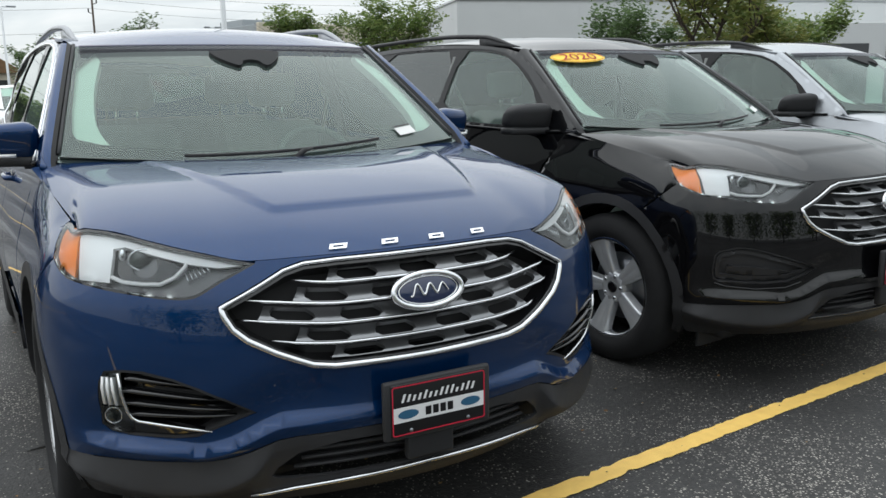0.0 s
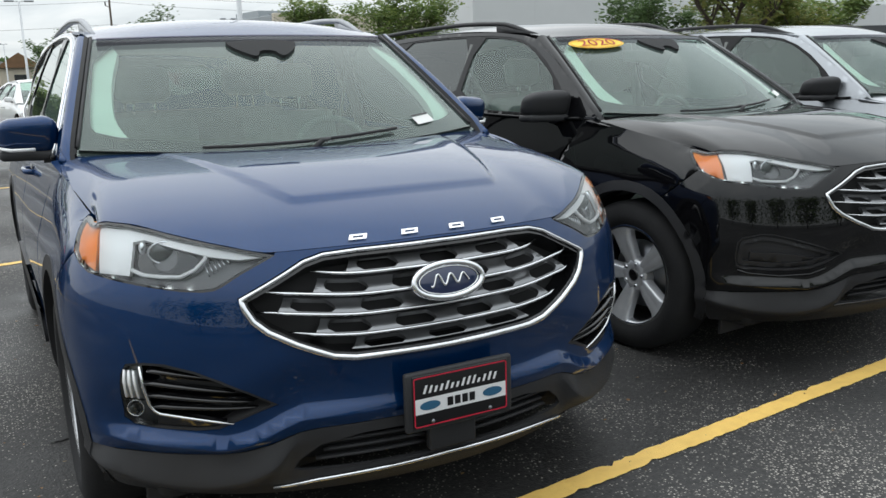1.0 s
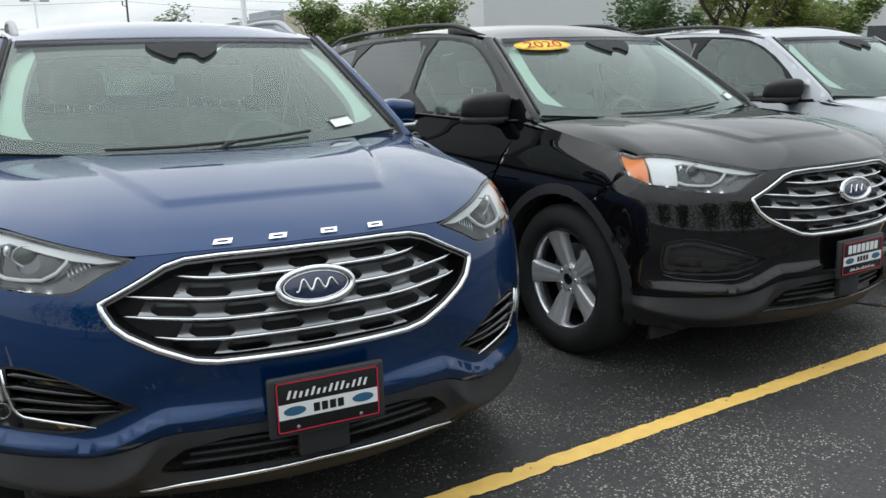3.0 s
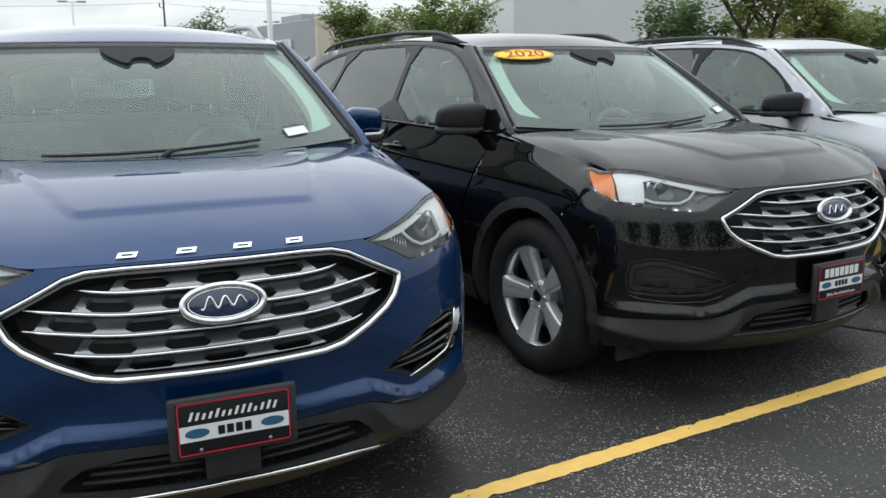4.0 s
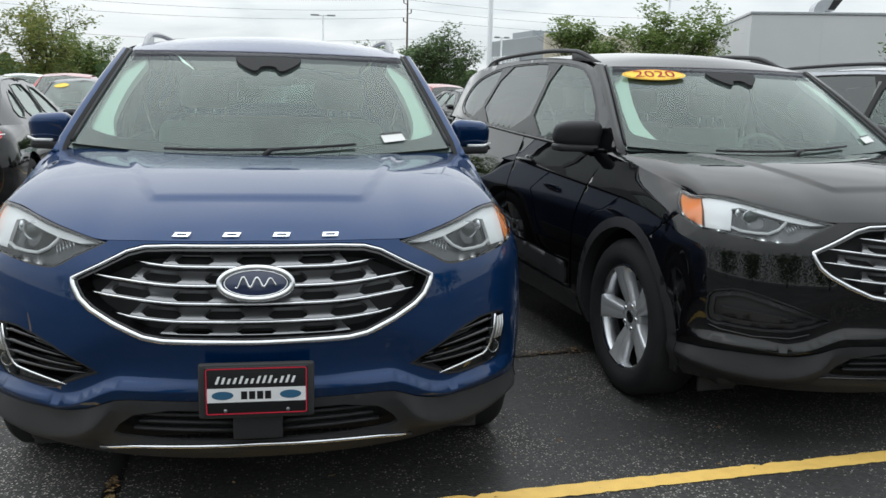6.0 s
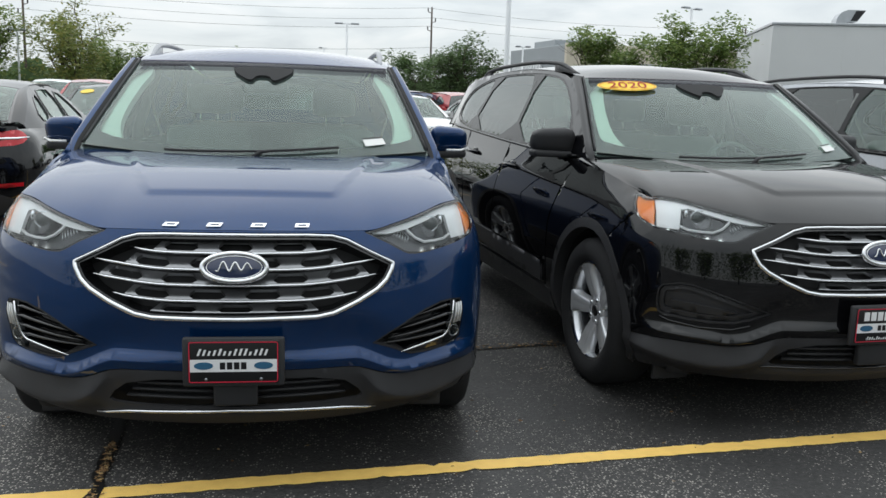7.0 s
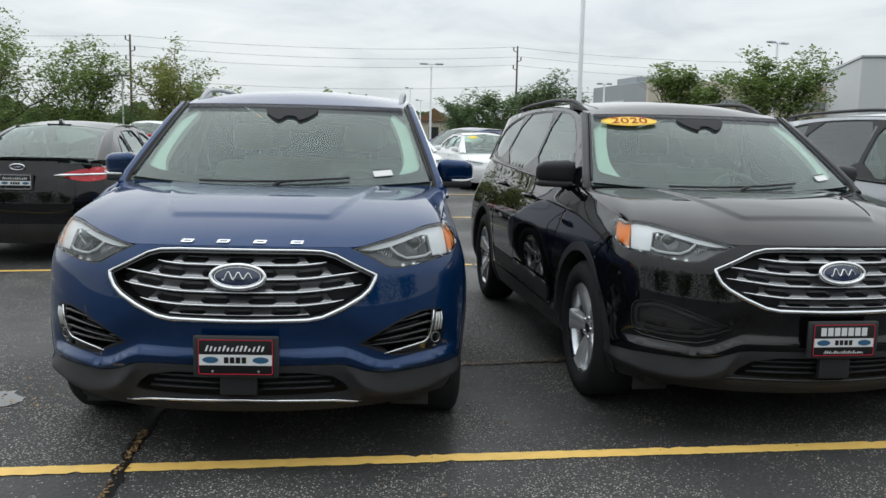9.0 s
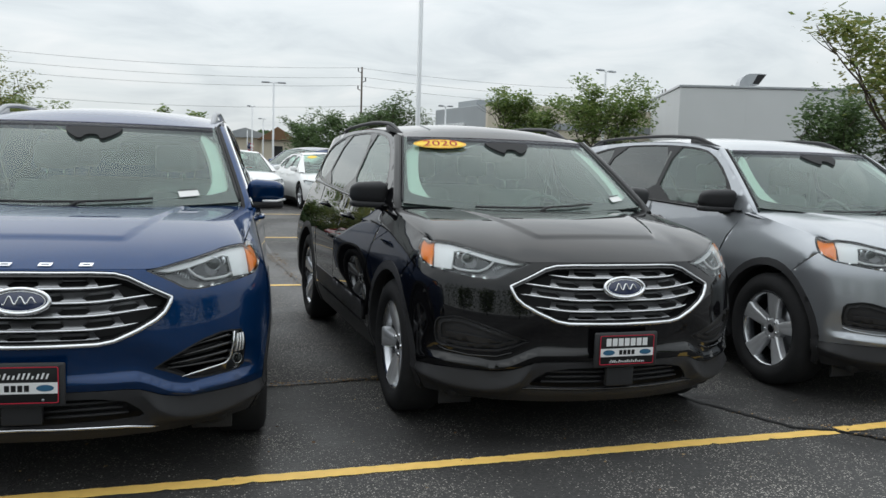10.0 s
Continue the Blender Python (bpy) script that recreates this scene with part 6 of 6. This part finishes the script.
def parked_car(name, label, paint, at, kind, sticker=False):
    """A car of the rows behind: body with lamps, bonnet, glasshouse, wheels."""
    k = KINDS[kind]
    L, lip, belt = k["length"], k["lip"], k["belt"]
    S = Shell(L, k["half"], .62, .55,
              push=curve(.16, .14, .24, .06, .34, .02, .44, 0.0, .58, .006, lip - .12, .04, lip, .10, lip + .06, .16, lip + .2, .3),
              width=curve(.16, .93, .3, .97, .5, .995, .65, 1.0, lip, .985, lip + .12, .95, lip + .25, .92),
              top_front=curve(0, lip, .4, lip - .005, .6, lip + .02, .9, lip + .06), top_side=belt, edge=curve(.42, .76, 1.2, .79, 1.5, .84, 3.8, .83, 4.3, .76, 4.9, .72),
              back=curve(.2, .08, .4, 0, .6, 0, .8, .02, k["tail_z"], .10))
    car = thing(name, label, "car", "parked cars", at)
    ux, uy, ur = S.ux, S.uy, S.ur
    T = k["tyre"]

    def notch(y0, r=.40):
        return [(uy(y0 + r * math.cos(t)), T + r * math.sin(t)) for t in along(math.pi * 1.06, -math.pi * .06, 14)]

    head = rounded([(ux(.50), lip - .025), (ux(.56), lip - .095), (ux(.74), lip - .10), (uy(.50), lip - .03), (uy(.58), lip + .04), (ux(.76), lip + .015), (ux(.62), lip - .005)], 1)
    grille = rounded([(ux(.34) * s, z) for s, z in ((-1, lip - .06), (1, lip - .06))] + [(ux(.44), lip - .14), (ux(.30), lip - .26), (-ux(.30), lip - .26), (-ux(.44), lip - .14)], 1)
    tz = k["tail_z"]
    tail = rounded([(ur(.40), tz - .135), (ur(.62), tz - .20), (ur(.82), tz - .185), (uy(L - .34), tz - .12), (uy(L - .30), tz - .06), (ur(.80), tz - .045), (ur(.55), tz - .085)], 1, keep=(0,)) if kind == "sedan" else rounded([(ur(.45), tz - .20), (ur(.80), tz - .22), (uy(L - .3), tz - .12), (ur(.80), tz - .04), (ur(.5), tz - .08)], 1)
    bottom = .20
    outline = [(.001, S.top(.001))] + [(u, S.top(u)) for u in along(.05, uy(L - .30), 70)] + [(u, tz - .015) for u in along(uy(L - .22), S.total - .001, 12)] + [(S.total - .001, bottom + .12)] + list(reversed(notch(k["arch"][1]))) + [(uy(k["arch"][1] - .45), bottom)] + [(uy(k["arch"][0] + .45), bottom)] + list(reversed(notch(k["arch"][0]))) + [(ux(.7), bottom), (.001, bottom)]
    for s in (-1, 1):
        f = mirrored(S.at, s)
        part("body_side", sheet(f, outline, [head, tail], .05, lip=.012), paint, car)
        hl = part("headlight", sheet(f, head, (), .05, out=.001, lip=0), LENS, car)
        part("housing", sheet(f, head, (), .05, out=-.04, lip=0), LAMP_WHITE, hl)
        tl = part("tail_light", sheet(f, tail, (), .04, out=.004, lip=.02), RED_LENS, car, "red tail light")
        if kind == "sedan":
            pts = [f(u, z) + Vector((0, .008, 0)) for u, z in ((ur(.36), tz - .135), (ur(.45), tz - .133), (ur(.65), tz - .128), (ur(.80), tz - .125), (uy(L - .36), tz - .118))]
            part("chrome_bar", tube(pts, [.006, .017, .016, .014, .008], 6, squash=.8), CHROME, tl)
            part("reflector", sheet(f, [(ur(.56), .47), (ur(.80), .48), (ur(.80), .515), (ur(.56), .505)], (), .06, out=.006, lip=.01), RED_LENS, car)
        part("rear_valance", sheet(f, [(S.total - .001, .22), (S.total - .001, .42), (ur(.60), .42), (ur(.80), .33), (ur(.82), .22)], (), .08, out=.006, lip=.02), PLASTIC, car)
        part("sill", sheet(f, [(uy(k["arch"][0] + .43), .28), (uy(k["arch"][1] - .43), .28), (uy(k["arch"][1] - .43), .18), (uy(k["arch"][0] + .43), .18)], (), .1, out=.003, lip=.02), PLASTIC, car)
        x0, lean, zb, span = k["glass_lean"]
        fs = (lambda s: lambda y, z: Vector((s * (x0 - lean * max(0, (z - zb) / span) ** 1.1 - .10 * smooth(L - 1.2, L - .3, y)), y, z)))(s)
        ws_low, ws_up = k["ws"]
        outer = [(ws_low[1] + .12, ws_low[2] + .01), ((ws_low[1] + ws_up[1]) / 2 + .05, (ws_low[2] + ws_up[2]) / 2)] + k["side_top"] + [(y, belt(y) - .005) for y in along(k["side_top"][-1][0], ws_low[1] + .12, 14)]
        wins = [rounded(w, 1) for w in k["windows"]]
        part("glasshouse_side", sheet(fs, outer, wins, .05, lip=.02, towards=Vector((0, 2.6, 1.1))), paint, car)
        for w in wins:
            ob = part("side_window", sheet(fs, inset(w, -.004), (), .1, out=-.008, lip=0, towards=Vector((0, 2.6, 1.1))), GLASS_DARK if kind == "hatch" else GLASS, car)
            ob.visible_shadow = False
            part("window_trim", tube([fs(y, z) + Vector((s * .002, 0, 0)) for y, z in dense(w, .12)], .008, 5, True), GLOSS_BLACK, ob)
        bm = bmesh.new()
        rows = []
        for b in along(0, 1, 8):
            p = Vector(ws_low).lerp(Vector(ws_up), b)
            q = fs(*[a + (c - a) * b for a, c in zip(outer[0], k["side_top"][0])])
            p.x *= s
            rows.append([bm.verts.new(v) for v in (p, p.lerp(q, .5) + Vector((s * .01, -.005, .012)), q)])
        for a, b in zip(rows[:-1], rows[1:]):
            for j in range(2):
                bm.faces.new((a[j], a[j + 1], b[j + 1], b[j]))
        bmesh.ops.recalc_face_normals(bm, faces=bm.faces[:])
        part("a_pillar", bm, paint, car)
        bm = bmesh.new()
        rows = []
        r0, r1 = (Vector(v) for v in k["rear"])
        for b in along(0, 1, 8):
            p = r0.lerp(r1, b) + Vector((0, 0, .03 * b * (1 - b) * 4))
            p.x *= s
            q = fs(*[np.interp(b, np.linspace(0, 1, 4), [t[j] for t in k["side_top"][-4:]]) for j in (0, 1)]) if kind == "sedan" else fs(*[a + (c - a) * b for a, c in zip(k["side_top"][-2], k["side_top"][-1])])
            rows.append([bm.verts.new(v) for v in (p, p.lerp(q, .5) + Vector((s * .015, .0, .012)), q)])
        for a, b in zip(rows[:-1], rows[1:]):
            for j in range(2):
                bm.faces.new((a[j], a[j + 1], b[j + 1], b[j]))
        bmesh.ops.recalc_face_normals(bm, faces=bm.faces[:])
        part("rear_pillar", bm, paint, car)
        mc = fs(ws_low[1] + .48, belt(1.5) + .09) + Vector((s * .11, 0, 0))
        mir = part("mirror", block(-.09, .09, -.06, .05, -.06, .06, .045, Matrix.Translation(mc), 3), paint, car)
        part("mirror_arm", tube([mc + Vector((-s * .04, 0, -.05)), mc + Vector((-s * .13, 0, -.07))], .022, 6), PLASTIC, mir)
        for y, z in ((2.33, belt(2.3) - .11), (3.15, belt(3.2) - .10)):
            c = f(uy(y), z)
            part("door_handle", tube([c + Vector((0, -.09, 0)), c + Vector((s * .03, -.06, 0)), c + Vector((s * .03, .06, 0)), c + Vector((0, .09, 0))], .012, 6), paint, car)
        for y in k["arch"]:
            wheel(car, s * (k["half"] - .13), y, T, k["rim"], .225, s, z=T)
            part("wheel_liner", sheet(lambda v, w, s=s, y=y: Vector((s * w, y + .405 * math.cos(v), T + .405 * math.sin(v))), [(-.2, .55), (3.35, .55), (3.35, .87), (-.2, .87)], (), .25, lip=0, towards=Vector((s * .8, y, T))), DARK, car)
    g = part("grille", sheet(S.at, grille, (), .06, out=.004, lip=.01), GLOSS_BLACK, car)
    for z in along(lip - .09, lip - .23, 4):
        part("grille_bar", tube([S.at(u, z) + Vector((0, -.008, 0)) for u in along(-ux(.31), ux(.31), 8)], .006, 5), CHROME, g)
    part("lower_intake", sheet(S.at, rounded([(-ux(.5), .38), (ux(.5), .38), (ux(.62), .26), (-ux(.62), .26)], 1), (), .08, out=.004, lip=.02), PLASTIC, car)
    badge(car, Matrix.Translation(S.at(0, lip - .05) + Vector((0, -.006, 0))) @ pose(0, 0, 0, -25), .075, .033)
    # bonnet, screens, roof, deck
    hu = uy(.62)

    def hood(a, b):
        b = clamp(b)
        fr = S.at(abs(a) * hu, S.top(abs(a) * hu))
        e = a * a
        r = Vector((.79 * abs(a), k["hood_end"] + .12 * e, k["hood_z"] - .005 * e))
        q = (1 - abs(a) ** 3) * (1 - (1 - b) ** 2.2) + abs(a) ** 3 * b
        x = fr.x + (r.x - fr.x) * b
        return Vector((-x if a < 0 else x, fr.y + (r.y - fr.y) * b, fr.z + (r.z - fr.z) * q + .02 * (1 - e) * math.sin(math.pi * b)))

    part("bonnet", sheet(hood, [(a, 0) for a in along(-1, 1, 20)] + [(a, 1) for a in along(1, -1, 10)], (), .06, lip=.012), paint, car)

    def roof(a, b):
        y, x, z = (c(b) for c in k["roof"])
        e = a * a
        return Vector((x * a, y - .10 * (1 - e) * (1 - b) ** 2 + .08 * (1 - e) * b**2, z + .045 * (1 - e)))

    def screen(a, b):
        lo, up = Vector(k["ws"][0]), roof(a, 0)
        lo = Vector((lo.x * a, lo.y - .16 * (1 - a * a), lo.z))
        return lo.lerp(up, b) + Vector((0, -.4, .8)) * .06 * b * (1 - b) * (1 - a * a)

    def back_screen(a, b):
        lo = Vector(k["rear"][1])
        lo = Vector((lo.x * a, lo.y + .10 * (1 - a * a), lo.z))
        return roof(a, 1).lerp(lo, b) + Vector((0, .3, .8)) * .10 * b * (1 - b)

    part("roof", sheet(roof, [(-1, 0), (1, 0), (1, 1), (-1, 1)], (), .08, lip=.015), paint, car)
    w = part("windscreen", sheet(screen, [(-1, 0), (1, 0), (1, 1), (-1, 1)], (), .12, lip=0), GLASS, car)
    w.visible_shadow = False
    part("screen_seal", tube([screen(a, b) + Vector((0, -.003, .004)) for a, b in [(-1, .0), (-1, .5), (-1, 1), (0, 1), (1, 1), (1, .5), (1, 0)]], .008, 5), GLOSS_BLACK, w)
    r = part("rear_screen", sheet(back_screen, [(-.97, .03), (.97, .03), (.95, .97), (-.95, .97)], (), .1, lip=0), GLASS_DARK if kind == "hatch" else GLASS, car)
    r.visible_shadow = False
    part("screen_band", sheet(back_screen, [(-1, 0), (1, 0), (1, 1), (-1, 1)], [rounded([(-.93, .07), (.93, .07), (.90, .93), (-.90, .93)], 1)], .08, out=-.003, lip=.01), GLOSS_BLACK, r)
    if kind == "sedan":
        part("boot_lid", sheet(lambda a, b: Vector(((.66 - .02 * b) * a, 4.30 + .10 * (1 - a * a) * (1 - b) + .42 * b + .05 * (1 - a * a) * b, 1.06 - .005 * b + .022 * smooth(.75, 1, b) + .012 * (1 - a * a))), [(-1, 0), (1, 0), (1, 1), (-1, 1)], (), .08, lip=.02), paint, car)
        part("deck_side", sheet(lambda a, b: Vector((a, 3.9 + b, 1.035 - .02 * abs(a) - .02 * max(0, b - .5))), [(-.78, 0), (.78, 0), (.66, .78), (-.66, .78)], (), .1, lip=.03), paint, car)
        part("tail_panel", sheet(lambda x, z: Vector((x, S.at(S.ur(abs(x)), z).y + .004, z)), [(-.37, tz - .30), (.37, tz - .30), (.37, tz + .005), (-.37, tz + .005)], (), .08, lip=.02), paint, car)
        m = Matrix.Translation(S.at(S.total - .01, tz - .20) + Vector((0, .03, 0))) @ pose(0, 0, 0, 0, 0, 180)
        dealer_plate(car, m, WHITE_PLATE)
        badge(car, Matrix.Translation(S.at(S.total - .01, tz - .055) + Vector((0, .012, 0))) @ pose(0, 0, 0, 12, 0, 180), .07, .03)
        for s in (-1, 1):
            seam = [S.at(s * S.ur(x), z) + Vector((0, .002, 0)) for x, z in ((.56, tz - .2), (.55, tz - .34), (.50, tz - .40), (.001, tz - .42))]
            part("shut_line", tube(seam, .004, 4), DARK, car)
        fin = roof(0, .93)
        part("antenna_fin", prism([(-.09, 0), (.07, 0), (.05, .06), (.02, .065), (-.05, .025)], .03, m=Matrix.Translation(fin + Vector((.015, 0, -.01))) @ pose(0, 0, 0, 0, 0, 90)), GLOSS_BLACK, car)
        part("brake_light", block(-.13, .13, -.015, .015, -.010, .004, .003, Matrix.Translation(roof(0, .985) + Vector((0, .0, .006)))), GLOSS_BLACK, car)
    else:
        part("tailgate", sheet(lambda x, z: Vector((x, L - .06 - .05 * x * x, z)), [(-.72, .45), (.72, .45), (.76, 1.16), (-.76, 1.16)], (), .12, lip=.02), paint, car)
    part("underbody", block(-.7, .7, .4, L - .3, .18, .40, .04), DARK, car)
    part("dashboard", block(-.70, .70, 1.35, 1.75, .70, k["hood_z"], .05), DASH, car)
    part("cabin_floor", block(-.78, .78, 1.3, L - .5, .34, .40), CLOTH, car)
    seats(car, ((.36, 2.25, .24), (-.36, 2.25, .24), (0, 3.05, .60)), -.24 if kind == "sedan" else -.10)
    if sticker:
        oval = [(-.62 + .22 * math.cos(t), .84 + .075 * math.sin(t)) for t in along(0, 2 * math.pi, 24)[:-1]]
        part("year_sticker", sheet(lambda a, b: screen(a, b) + Vector((0, -.004, .008)), oval, (), .06, lip=0), YELLOW_LABEL, car, "yellow oval sticker on the screen")
    return car


def facing(x, y, turn):
    """A pose whose car has its nose's middle at (x, y)."""
    return pose(x, y, 0, 0, 0, turn)


def backed(x, y, turn, length):
    """A pose whose car has its tail's middle at (x, y) and looks away."""
    a = radians(turn)
    return pose(x - math.sin(a) * length, y + math.cos(a) * length, 0, 0, 0, 180 + turn)


# ---- the lot's nearest cars ----
suv("blue_crossover", "deep metallic blue crossover with chrome grille and fog lamps", PAINT_BLUE, pose(0, 0, 0), "chrome")
suv("black_crossover", "glossy black crossover with black mirrors and yellow year sticker", PAINT_BLACK, pose(2.670, .360, 0, 0, 0, 5.9), "plain")
suv("silver_crossover", "silver crossover with black mirrors and roof rails", PAINT_SILVER, pose(5.25, .70, 0, 0, 0, 6.5), "plain", .12)
parked_car("black_sedan", "black sedan seen from behind, red tail lights with chrome bars", PAINT_BLACK, backed(-3.25, 5.35, 4, 4.87), "sedan")
parked_car("white_sedan", "white sedan with yellow sticker on its windscreen", PAINT_WHITE, facing(3.05, 18.3, 11), "sedan", sticker=True)
parked_car("white_sedan", "white sedan parked beside another white sedan", PAINT_WHITE, facing(.80, 18.8, 10), "sedan")
parked_car("blue_hatchback", "dark blue hatchback parked across the row", PAINT_BLUE, facing(1.2, 22.6, -36), "hatch")
parked_car("grey_sedan", "dark grey sedan with yellow sticker on its windscreen", PAINT_BLACK, facing(-3.4, 11.8, 4), "sedan", sticker=True)
parked_car("red_hatchback", "dark red hatchback in the row behind", PAINT_RED, facing(-5.6, 20.0, 6), "hatch")
parked_car("black_sedan", "black sedan with yellow sticker in the row behind", PAINT_BLACK, facing(5.05, 17.3, 8), "sedan", sticker=True)
parked_car("red_hatchback", "dark red hatchback behind the black sedan", PAINT_RED, backed(5.0, 24.2, 12, 4.6), "hatch")
parked_car("white_hatchback", "white hatchback parked far back in the row", PAINT_WHITE, facing(-7.8, 24.0, 6), "hatch")
parked_car("grey_hatchback", "dark grey hatchback behind the silver crossover", PAINT_BLACK, facing(7.6, 11.2, 6), "hatch")
parked_car("grey_hatchback", "dark grey hatchback at the row's far end", PAINT_BLACK, facing(11.8, 10.2, 6), "hatch")
